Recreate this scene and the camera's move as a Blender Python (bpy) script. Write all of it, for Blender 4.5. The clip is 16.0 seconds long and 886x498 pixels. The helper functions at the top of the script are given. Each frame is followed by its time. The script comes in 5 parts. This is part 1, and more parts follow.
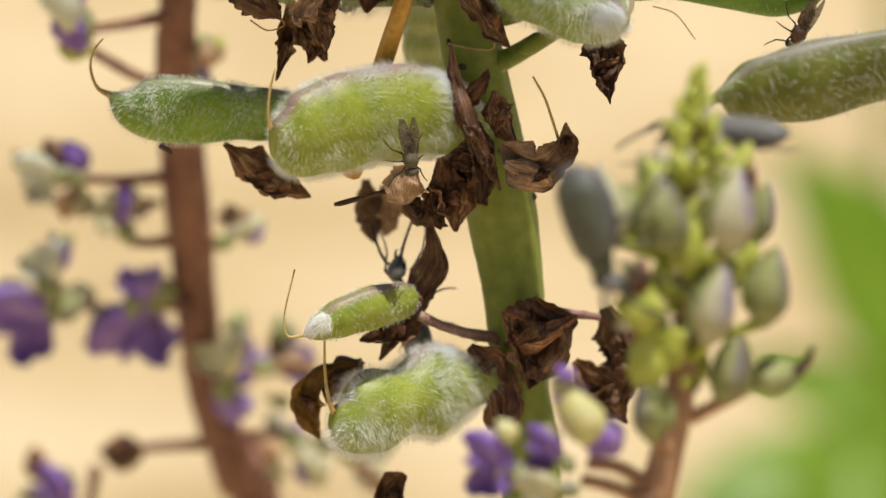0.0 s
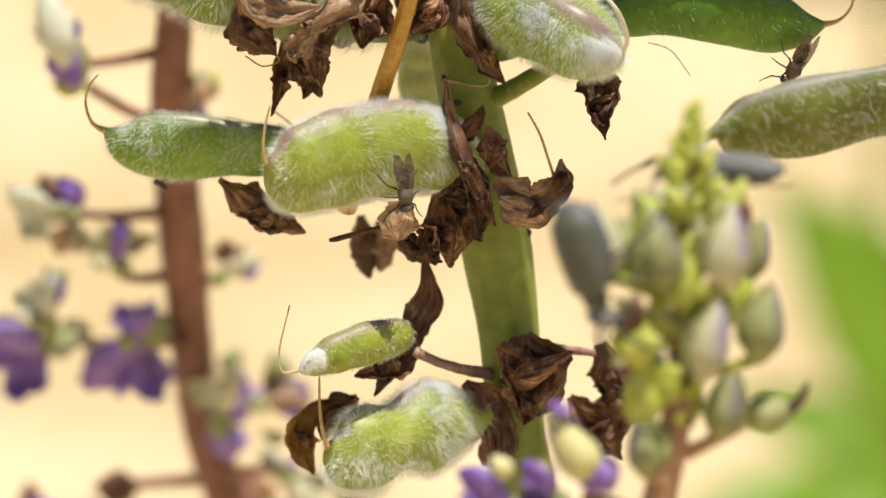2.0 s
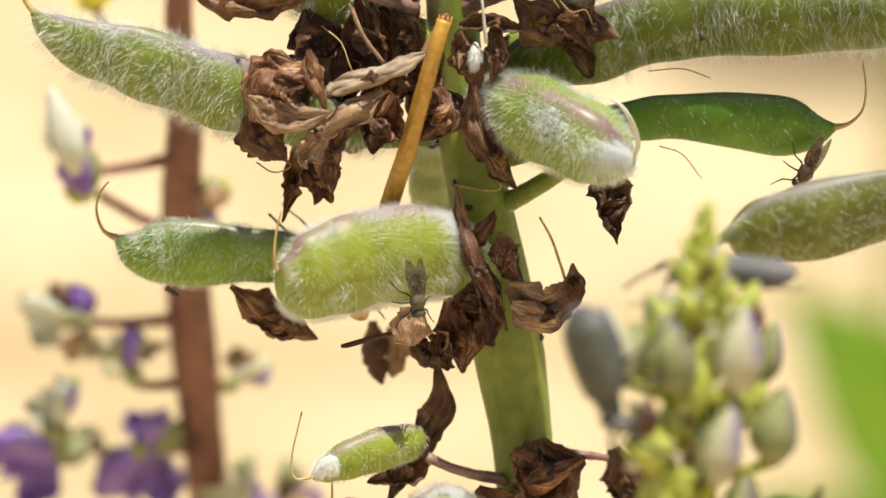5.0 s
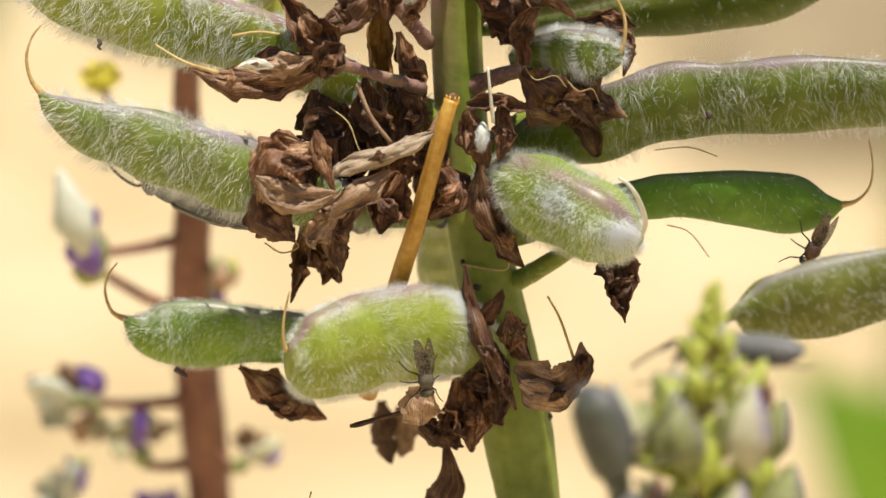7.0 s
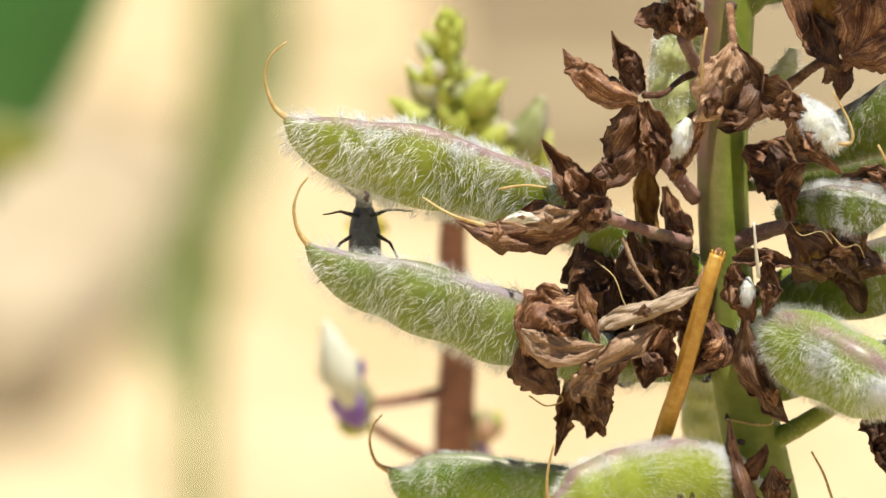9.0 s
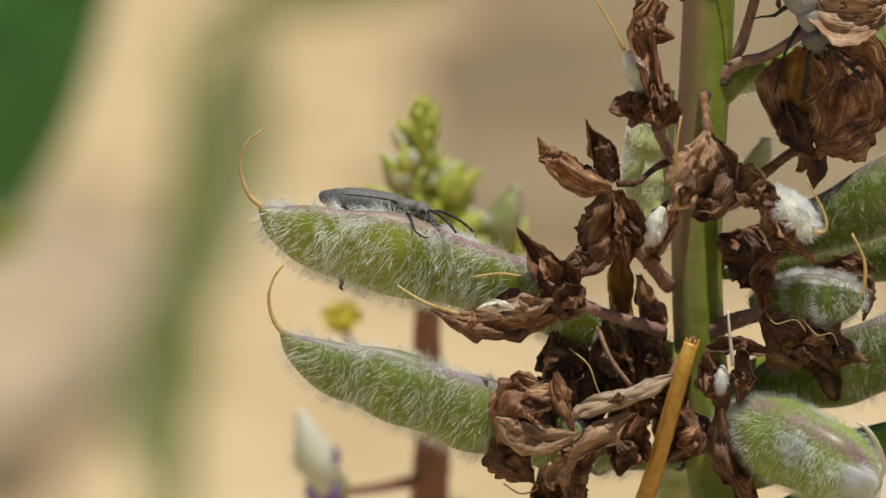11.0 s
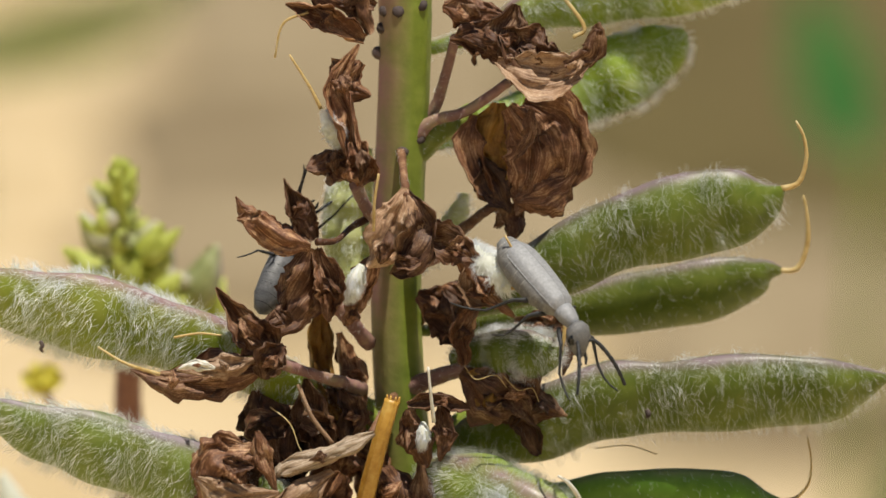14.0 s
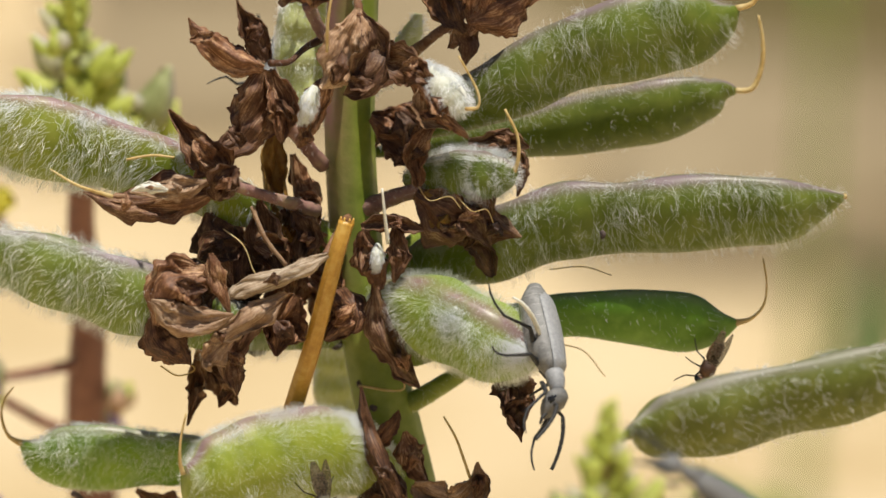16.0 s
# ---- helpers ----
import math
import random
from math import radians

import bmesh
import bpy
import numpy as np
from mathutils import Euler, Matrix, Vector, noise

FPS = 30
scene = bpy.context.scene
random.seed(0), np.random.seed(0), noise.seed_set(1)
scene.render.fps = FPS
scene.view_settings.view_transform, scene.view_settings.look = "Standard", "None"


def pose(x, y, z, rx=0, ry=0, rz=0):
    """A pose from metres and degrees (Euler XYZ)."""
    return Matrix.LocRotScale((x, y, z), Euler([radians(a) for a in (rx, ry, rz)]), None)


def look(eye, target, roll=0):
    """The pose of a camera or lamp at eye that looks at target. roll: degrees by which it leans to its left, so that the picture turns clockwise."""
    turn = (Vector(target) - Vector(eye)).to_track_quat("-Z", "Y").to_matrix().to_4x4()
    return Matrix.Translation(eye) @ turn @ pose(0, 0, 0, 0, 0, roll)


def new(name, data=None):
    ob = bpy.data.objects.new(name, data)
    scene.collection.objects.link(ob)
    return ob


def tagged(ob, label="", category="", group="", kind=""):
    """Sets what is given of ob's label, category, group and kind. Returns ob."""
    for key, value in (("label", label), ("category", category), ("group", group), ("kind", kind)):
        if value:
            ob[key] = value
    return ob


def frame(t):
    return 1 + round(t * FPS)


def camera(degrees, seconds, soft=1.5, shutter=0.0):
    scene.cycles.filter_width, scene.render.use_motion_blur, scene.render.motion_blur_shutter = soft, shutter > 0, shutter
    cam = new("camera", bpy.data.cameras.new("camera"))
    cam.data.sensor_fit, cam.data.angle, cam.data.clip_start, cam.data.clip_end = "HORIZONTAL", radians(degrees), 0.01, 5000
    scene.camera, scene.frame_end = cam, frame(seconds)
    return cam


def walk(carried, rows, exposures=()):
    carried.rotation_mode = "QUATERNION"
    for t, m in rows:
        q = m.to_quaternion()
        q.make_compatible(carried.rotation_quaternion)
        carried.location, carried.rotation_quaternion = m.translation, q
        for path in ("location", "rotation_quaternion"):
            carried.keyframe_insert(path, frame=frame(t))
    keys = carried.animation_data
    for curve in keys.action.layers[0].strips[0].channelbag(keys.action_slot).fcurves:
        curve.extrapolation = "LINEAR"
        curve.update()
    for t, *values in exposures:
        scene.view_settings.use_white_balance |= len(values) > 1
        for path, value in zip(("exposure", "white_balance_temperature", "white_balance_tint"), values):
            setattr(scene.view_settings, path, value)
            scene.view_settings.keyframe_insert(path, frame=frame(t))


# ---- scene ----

# Plan units: one step of u (right), v (down) and d (towards the lens) is STEP metres in the plane of the
# main stem, counted from the broken end of the straw.
STEP = 0.0000638
DIST = 0.8
HEIGHT = 0.70
LENS = 12544.0
PITCH = -8.0
EYE = Vector((0.0, -DIST, HEIGHT + DIST * math.tan(radians(-PITCH))))
FWD = Vector((0, math.cos(radians(PITCH)), math.sin(radians(PITCH))))
UPV = Vector((0, -math.sin(radians(PITCH)), math.cos(radians(PITCH))))


def P(u, v, d=0.0):
    """World place of plan point u, v at d steps in front of the stem's plane."""
    way = FWD + Vector((1, 0, 0)) * (u / LENS) - UPV * (v / LENS)
    return EYE + way * ((DIST - d * STEP) / way.y)


def size(d):
    """Metres in one step at depth d."""
    return STEP * (DIST - d * STEP) / DIST


# ---- camera ----
cam = camera(2 * math.degrees(math.atan(784 / LENS)), 16.0)
cam.data.dof.use_dof = True
cam.data.dof.focus_distance = DIST * 1.0098 - 0.0125
cam.data.dof.aperture_fstop = 21.0
ROWS = [
    (0.0, 11.8, 652.5, -0.29, -0.28), (0.5, 46.7, 682.7, -0.33, -0.36), (1.0, 75.5, 665.1, -0.33, -0.45),
    (1.5, 56.6, 620.3, -0.40, -0.34), (2.0, 20.4, 588.9, -0.34, -0.28), (2.5, 1.0, 569.3, -0.24, -0.23),
    (3.0, -0.1, 529.8, -0.20, -0.26), (3.5, 32.2, 479.3, -0.21, -0.26), (4.0, 44.0, 454.2, -0.19, -0.34),
    (4.5, 18.7, 437.5, -0.08, -0.45), (4.7, 6.5, 425.3, -0.04, -0.45), (6.8, 9.7, 270.1, 0.30, -0.35),
    (7.0, -14.9, 262.7, 0.32, -0.29), (7.5, -201.6, 222.5, 0.28, -0.25), (8.0, -430.2, 136.0, 0.24, -0.3),
    (8.5, -504.7, 48.8, 0.18, -0.2), (8.7, -486.9, 19.7, 0.15, -0.15), (10.8, -477.0, -124.7, 0.07, 0.13),
    (11.0, -438.8, -165.2, 0.07, 0.08), (11.5, -328.0, -200.0, 0.35, 0.11), (12.0, -252.7, -154.9, 0.40, -0.1),
    (12.5, -214.6, -125.2, 0.41, -0.08), (13.0, -115.3, -147.6, 0.58, 0.12), (13.5, -23.3, -245.8, 0.62, 0.28),
    (14.0, 94.8, -267.0, 0.59, 0.26), (14.5, 167.8, -189.7, 0.71, 0.11), (15.0, 184.8, -103.0, 0.84, -0.09),
    (15.5, 179.8, -30.1, 0.76, -0.07), (16.0, 172.2, 50.7, 0.71, -0.11),
]
EXPOSURES = [(0.0, 0.06), (0.3, -0.24), (1.0, -0.54), (1.5, -0.08), (2.0, 0.4), (4.5, 0.46), (7.5, 0.34), (8.7, 0.54), (10.8, -0.27), (11.5, -0.26), (12.5, 0.27), (14.0, 0.07), (14.5, 0.07), (16.0, 0.15)]
walk(cam, [(t, look(EYE - FWD * DIST * back / 100, P(u, v), -lean)) for t, u, v, lean, back in ROWS], EXPOSURES)

# ---- world and sun ----
SUN_ELEVATION, SUN_AZIMUTH = 73.0, 150.0   # azimuth from +y, clockwise seen from above
world = bpy.data.worlds.new("sky")
scene.world = world
world.use_nodes = True
wn = world.node_tree
sky = wn.nodes.new("ShaderNodeTexSky")
sky.sky_type, sky.sun_disc = "NISHITA", False
sky.sun_elevation, sky.sun_rotation = radians(SUN_ELEVATION), radians(SUN_AZIMUTH)
wn.links.new(sky.outputs[0], wn.nodes["Background"].inputs[0])
wn.nodes["Background"].inputs[1].default_value = 0.05
lamp = bpy.data.lights.new("sun", "SUN")
lamp.energy, lamp.angle, lamp.color = 5.0, radians(0.53), (1.0, 0.94, 0.83)
sun = new("sun", lamp)
az, el = radians(SUN_AZIMUTH), radians(SUN_ELEVATION)
sun.matrix_world = look(Vector((math.sin(az) * math.cos(el), math.cos(az) * math.cos(el), math.sin(el))) * 5, (0, 0, 0))


# ---- materials ----
def material(name, colours, scale=300.0, rough=0.6, bump=0.3, translucent=0.0, seam=None, sheen=0.0, fine=4.0, vary=0.0, relief=0.0004, veins=0.0, spread=0.18):
    """A surface of three blended colours at two scales of noise, with relief. seam: colour along a ridge, by the mesh's own mark."""
    m = bpy.data.materials.new(name)
    m.use_nodes = True
    t = m.node_tree
    bsdf = t.nodes["Principled BSDF"]
    co = t.nodes.new("ShaderNodeTexCoord")
    n1, n2 = t.nodes.new("ShaderNodeTexNoise"), t.nodes.new("ShaderNodeTexNoise")
    for n, s in ((n1, scale), (n2, scale * fine)):
        n.inputs["Scale"].default_value, n.inputs["Detail"].default_value, n.inputs["Roughness"].default_value = s, 6, 0.6
        t.links.new(co.outputs["Object"], n.inputs["Vector"])
    ramp = t.nodes.new("ShaderNodeValToRGB")
    ramp.color_ramp.elements.new(0.5)
    for e, c, p in zip(ramp.color_ramp.elements, colours, (0.5 - spread, 0.5, 0.5 + spread)):
        e.color, e.position = (*c, 1), p
    mixf = t.nodes.new("ShaderNodeMath")
    mixf.operation = "MULTIPLY_ADD"
    mixf.inputs[1].default_value, mixf.inputs[2].default_value = 0.35, 0.0
    add = t.nodes.new("ShaderNodeMath")
    add.operation = "MULTIPLY_ADD"
    add.inputs[1].default_value = 0.65
    t.links.new(n2.outputs["Fac"], mixf.inputs[0])
    t.links.new(n1.outputs["Fac"], add.inputs[0])
    t.links.new(mixf.outputs[0], add.inputs[2])
    height = add.outputs[0]
    if veins:
        pq, mp, n3, mx = t.nodes.new("ShaderNodeAttribute"), t.nodes.new("ShaderNodeMapping"), t.nodes.new("ShaderNodeTexNoise"), t.nodes.new("ShaderNodeMix")
        pq.attribute_name = "pq"
        mp.inputs["Scale"].default_value = (20.0, 1.8, 1.0)
        n3.inputs["Scale"].default_value, n3.inputs["Detail"].default_value = 1.0, 5
        t.links.new(pq.outputs["Vector"], mp.inputs["Vector"])
        t.links.new(mp.outputs[0], n3.inputs["Vector"])
        mx.inputs["Factor"].default_value = veins
        t.links.new(add.outputs[0], mx.inputs["A"])
        t.links.new(n3.outputs["Fac"], mx.inputs["B"])
        height = mx.outputs["Result"]
    t.links.new(height, ramp.inputs[0])
    colour = ramp.outputs[0]
    if seam:
        at = t.nodes.new("ShaderNodeAttribute")
        at.attribute_name = "seam"
        mx = t.nodes.new("ShaderNodeMix")
        mx.data_type = "RGBA"
        mx.inputs["B"].default_value = (*seam, 1)
        blot = t.nodes.new("ShaderNodeMath")
        blot.operation, blot.use_clamp = "MULTIPLY_ADD", True
        blot.inputs[2].default_value = 0.0
        grow = t.nodes.new("ShaderNodeMapRange")
        grow.inputs["From Min"].default_value, grow.inputs["From Max"].default_value, grow.inputs["To Min"].default_value, grow.inputs["To Max"].default_value = 0.3, 0.65, 0.35, 1.25
        t.links.new(n1.outputs["Fac"], grow.inputs["Value"])
        t.links.new(at.outputs["Fac"], blot.inputs[0])
        t.links.new(grow.outputs[0], blot.inputs[1])
        t.links.new(blot.outputs[0], mx.inputs["Factor"])
        t.links.new(colour, mx.inputs["A"])
        colour = mx.outputs["Result"]
    if vary:
        info, hsv, rng = t.nodes.new("ShaderNodeObjectInfo"), t.nodes.new("ShaderNodeHueSaturation"), t.nodes.new("ShaderNodeMapRange")
        rng.inputs["To Min"].default_value, rng.inputs["To Max"].default_value = 1 - vary, 1 + vary
        t.links.new(info.outputs["Random"], rng.inputs["Value"])
        t.links.new(rng.outputs[0], hsv.inputs["Value"])
        t.links.new(colour, hsv.inputs["Color"])
        colour = hsv.outputs[0]
    t.links.new(colour, bsdf.inputs["Base Color"])
    bsdf.inputs["Roughness"].default_value = rough
    bsdf.inputs["Sheen Weight"].default_value = sheen
    bp = t.nodes.new("ShaderNodeBump")
    bp.inputs["Strength"].default_value, bp.inputs["Distance"].default_value = bump, relief
    t.links.new(height, bp.inputs["Height"])
    t.links.new(bp.outputs[0], bsdf.inputs["Normal"])
    if translucent:
        tr = t.nodes.new("ShaderNodeBsdfTranslucent")
        mix = t.nodes.new("ShaderNodeMixShader")
        mix.inputs[0].default_value = translucent
        t.links.new(colour, tr.inputs[0])
        t.links.new(bsdf.outputs[0], mix.inputs[1])
        t.links.new(tr.outputs[0], mix.inputs[2])
        t.links.new(mix.outputs[0], t.nodes["Material Output"].inputs[0])
    return m


GREEN_POD = material("pod_green", [(0.22, 0.29, 0.025), (0.315, 0.38, 0.042), (0.395, 0.445, 0.078)], 160, 0.45, 0.15, 0.26, (0.35, 0.23, 0.23))
WHITE_POD = material("pod_white_downy", [(0.62, 0.64, 0.50), (0.72, 0.74, 0.62), (0.80, 0.81, 0.72)], 300, 0.6, 0.2, 0.25, (0.8, 0.8, 0.74))
PALE_POD = material("pod_pale", [(0.52, 0.56, 0.20), (0.63, 0.67, 0.29), (0.72, 0.75, 0.40)], 160, 0.5, 0.15, 0.4, (0.6, 0.6, 0.42))
# Less yellow green, with the shade over the right-hand pods darkened into it.
SHADED_POD = material("pod_green_shaded", [(0.09, 0.13, 0.010), (0.135, 0.182, 0.017), (0.195, 0.235, 0.036)], 160, 0.42, 0.15, 0.24, (0.25, 0.19, 0.20))
DEEP_POD = material("pod_deep_green", [(0.09, 0.22, 0.012), (0.135, 0.29, 0.02), (0.20, 0.37, 0.042)], 160, 0.45, 0.15, 0.25, (0.22, 0.25, 0.13))
FUZZ = material("fuzz_white", [(0.88, 0.90, 0.91), (0.93, 0.95, 0.97), (0.95, 0.97, 0.99)], 500, 0.35, 0.0, 0.5)
STYLE = material("style_straw", [(0.45, 0.28, 0.08), (0.62, 0.45, 0.18), (0.72, 0.60, 0.32)], 400, 0.5, 0.1, 0.2)
STEM = material("stem_green", [(0.131, 0.176, 0.0144), (0.184, 0.234, 0.0252), (0.248, 0.293, 0.0495)], 140, 0.5, 0.5, 0.0, (0.27, 0.13, 0.12))
WHITE_STYLE = material("style_white", [(0.68, 0.62, 0.48), (0.80, 0.77, 0.66), (0.86, 0.85, 0.78)], 400, 0.45, 0.1, 0.2)
LIME_POD = material("pod_lime", [(0.20, 0.30, 0.025), (0.29, 0.40, 0.045), (0.39, 0.48, 0.09)], 160, 0.38, 0.12, 0.26, (0.30, 0.20, 0.19))
SAGE_POD = material("pod_sage", [(0.15, 0.22, 0.028), (0.215, 0.295, 0.048), (0.30, 0.37, 0.085)], 160, 0.45, 0.12, 0.24, (0.34, 0.28, 0.30))
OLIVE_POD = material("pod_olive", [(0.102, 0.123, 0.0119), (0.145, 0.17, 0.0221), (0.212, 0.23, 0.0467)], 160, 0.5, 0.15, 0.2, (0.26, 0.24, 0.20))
BRIGHT_POD = material("pod_bright_green", [(0.13, 0.26, 0.012), (0.20, 0.345, 0.022), (0.28, 0.42, 0.05)], 160, 0.38, 0.12, 0.24, (0.34, 0.30, 0.26))
PEDICEL = material("pedicel_pink", [(0.16, 0.075, 0.065), (0.27, 0.15, 0.125), (0.36, 0.27, 0.16)], 260, 0.6, 0.5)
DRY = material("withered_brown", [(0.05, 0.019, 0.009), (0.185, 0.08, 0.036), (0.60, 0.38, 0.21)], 420, 0.6, 0.7, 0.2, vary=0.4, relief=0.0003, veins=0.4, spread=0.15, fine=9.0)
PALE_DRY = material("withered_tan", [(0.15, 0.07, 0.035), (0.40, 0.245, 0.14), (0.74, 0.57, 0.40)], 420, 0.6, 0.7, 0.18, vary=0.2, relief=0.0003, veins=0.4, spread=0.16, fine=9.0)
DARK_DRY = material("withered_dark", [(0.024, 0.009, 0.005), (0.09, 0.037, 0.017), (0.33, 0.17, 0.08)], 420, 0.6, 0.7, 0.14, vary=0.4, relief=0.0003, veins=0.4, spread=0.15, fine=9.0)
WOOD_DRY = material("withered_grey_tan", [(0.18, 0.11, 0.065), (0.46, 0.335, 0.22), (0.78, 0.68, 0.54)], 520, 0.65, 0.8, 0.12, vary=0.1, relief=0.0003, veins=0.55, fine=8.0)
AMBER_DRY = material("withered_amber", [(0.14, 0.06, 0.014), (0.38, 0.20, 0.04), (0.52, 0.33, 0.08)], 420, 0.5, 0.5, 0.4, vary=0.3, relief=0.0006, veins=0.3)
SCAR = material("scar_dark", [(0.03, 0.02, 0.018), (0.07, 0.05, 0.045), (0.14, 0.10, 0.09)], 500, 0.8, 0.5)
STRAW = material("straw_gold", [(0.36, 0.17, 0.02), (0.50, 0.27, 0.04), (0.60, 0.38, 0.09)], 300, 0.4, 0.4)
RED_STEM = material("stem_red_brown", [(0.11, 0.042, 0.03), (0.19, 0.078, 0.052), (0.26, 0.125, 0.075)], 120, 0.6, 0.4)
PINK_STEM = material("stem_pink_green", [(0.30, 0.18, 0.09), (0.40, 0.22, 0.13), (0.42, 0.34, 0.16)], 120, 0.55, 0.3)
BUD_GREEN = material("bud_green", [(0.40, 0.45, 0.05), (0.58, 0.63, 0.12), (0.73, 0.76, 0.28)], 250, 0.55, 0.3, 0.4)
BUD_GREY = material("bud_grey_green", [(0.19, 0.21, 0.07), (0.33, 0.36, 0.14), (0.50, 0.52, 0.28)], 420, 0.7, 0.4, 0.2, (0.12, 0.06, 0.22))
CREAM = material("petal_cream", [(0.52, 0.50, 0.26), (0.70, 0.68, 0.46), (0.84, 0.83, 0.70)], 380, 0.6, 0.3, 0.35, (0.13, 0.06, 0.32))
PURPLE = material("petal_purple", [(0.18, 0.085, 0.44), (0.33, 0.19, 0.60), (0.56, 0.45, 0.76)], 160, 0.5, 0.2, 0.35)
YELLOW = material("petal_yellow", [(0.55, 0.48, 0.03), (0.68, 0.60, 0.06), (0.75, 0.70, 0.20)], 220, 0.6, 0.2, 0.2)
PALE_YELLOW = material("petal_pale_yellow", [(0.58, 0.54, 0.18), (0.70, 0.67, 0.32), (0.79, 0.77, 0.50)], 220, 0.6, 0.2, 0.2)
LEAF = material("leaf_green", [(0.15, 0.28, 0.012), (0.22, 0.37, 0.02), (0.31, 0.45, 0.04)], 40, 0.45, 0.2, 0.45)
SOFT_LEAF = material("leaf_soft_green", [(0.44, 0.52, 0.28), (0.52, 0.59, 0.33), (0.58, 0.63, 0.38)], 40, 0.5, 0.2, 0.55)
DARK_LEAF = material("leaf_dark_green", [(0.03, 0.13, 0.025), (0.055, 0.20, 0.04), (0.10, 0.27, 0.07)], 40, 0.5, 0.2, 0.25)
SOIL = material("sandy_soil", [(0.36, 0.255, 0.125), (0.545, 0.42, 0.24), (0.68, 0.55, 0.37)], 3.2, 0.9, 0.5, fine=7, spread=0.12)
TAN_SOIL = material("grey_tan_soil", [(0.26, 0.20, 0.12), (0.385, 0.31, 0.20), (0.50, 0.41, 0.28)], 2.6, 0.9, 0.5, fine=7, spread=0.1)
# Beetle grey twice: darkened for the shaded walker, lightened for the sunlit climber.
SHADED_SHELL = material("beetle_grey_shaded", [(0.095, 0.094, 0.092), (0.14, 0.138, 0.135), (0.20, 0.197, 0.193)], 2500, 0.55, 0.35)
SUNLIT_SHELL = material("beetle_grey_sunlit", [(0.20, 0.203, 0.21), (0.265, 0.268, 0.275), (0.335, 0.338, 0.345)], 2500, 0.5, 0.25)
SLATE_SHELL = material("beetle_slate", [(0.05, 0.055, 0.042), (0.075, 0.082, 0.062), (0.11, 0.118, 0.09)], 900, 0.6, 0.15)
PALE_BELLY = material("beetle_pale_belly", [(0.12, 0.118, 0.115), (0.19, 0.187, 0.18), (0.28, 0.275, 0.265)], 1500, 0.5, 0.3)
PALE_RING = material("beetle_pale_ring", [(0.30, 0.295, 0.28), (0.38, 0.37, 0.35), (0.46, 0.45, 0.43)], 1500, 0.5, 0.2)
DARK_SHELL = material("beetle_dark", [(0.007, 0.007, 0.008), (0.015, 0.015, 0.016), (0.035, 0.035, 0.036)], 900, 0.6, 0.2)
BELLY = material("beetle_belly", [(0.06, 0.06, 0.062), (0.10, 0.10, 0.102), (0.16, 0.16, 0.162)], 900, 0.5, 0.2)
EARTH = material("brown_earth", [(0.07, 0.056, 0.022), (0.115, 0.089, 0.037), (0.192, 0.149, 0.063)], 4.0, 0.9, 0.5, fine=9)
FAR_SOIL = material("brown_soil", [(0.165, 0.122, 0.068), (0.255, 0.198, 0.118), (0.37, 0.295, 0.185)], 2.6, 0.9, 0.5, fine=7, spread=0.09)
EYE_BLACK = material("eye_black", [(0.008, 0.008, 0.009), (0.012, 0.012, 0.013), (0.02, 0.02, 0.02)], 900, 0.2, 0.1)
FLY_BODY = material("fly_brown", [(0.04, 0.033, 0.02), (0.085, 0.072, 0.042), (0.16, 0.135, 0.085)], 1200, 0.7, 0.3)
FLY_WING = material("fly_wing", [(0.16, 0.12, 0.08), (0.28, 0.22, 0.15), (0.40, 0.34, 0.26)], 700, 0.25, 0.2, 0.45)


FLY_WING.node_tree.nodes["Principled BSDF"].inputs["Alpha"].default_value = 0.26

for soil in (SOIL, FAR_SOIL, TAN_SOIL, EARTH):
    soil.node_tree.nodes["Principled BSDF"].inputs["Specular IOR Level"].default_value = 0.05


# ---- mesh helpers ----
def part(name, verts, faces, mat, parent=None, label="", origin=None, smooth=True, seam=None):
    """One mesh object under a thing or part, from vertices in the world (or in the thing's space for moving things)."""
    me = bpy.data.meshes.new(name)
    me.from_pydata([tuple(map(float, p)) for p in verts], [], faces)
    me.materials.append(mat)
    me.polygons.foreach_set("use_smooth", [smooth] * len(me.polygons))
    if seam is not None:
        me.attributes.new("seam", "FLOAT", "POINT").data.foreach_set("value", np.asarray(seam, dtype=np.float32))
    me.update()
    ob = new(name, me)
    if parent is not None:
        ob.parent = parent
        if parent.type == "EMPTY" and "base" in parent:
            ob.matrix_parent_inverse = Matrix.Translation(parent.location).inverted()
    if label:
        tagged(ob, label)
    return ob


def thing(name, base, label, category, group="", kind=""):
    ob = new(name)
    ob.location = base
    ob.empty_display_size = 0.01
    ob["base"] = 1
    return tagged(ob, label, category, group, kind)


def spline(pts, n):
    """Catmull-Rom through rows of numbers."""
    p = np.array(pts, dtype=float)
    if len(p) == 2:
        s = np.linspace(0, 1, n)[:, None]
        return p[0] * (1 - s) + p[1] * s
    p = np.vstack([2 * p[0] - p[1], p, 2 * p[-1] - p[-2]])
    out = []
    for x in np.linspace(0, len(p) - 3 - 1e-9, n):
        i = int(x)
        f = x - i
        a, b, c, e = p[i:i + 4]
        out.append(0.5 * (2 * b + (c - a) * f + (2 * a - 5 * b + 4 * c - e) * f * f + (3 * b - a - 3 * c + e) * f ** 3))
    return np.array(out)


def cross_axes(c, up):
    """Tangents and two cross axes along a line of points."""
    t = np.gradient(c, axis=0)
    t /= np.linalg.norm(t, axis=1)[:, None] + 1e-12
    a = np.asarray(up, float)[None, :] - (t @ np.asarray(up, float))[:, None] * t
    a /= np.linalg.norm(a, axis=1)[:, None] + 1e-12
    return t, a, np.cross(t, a)


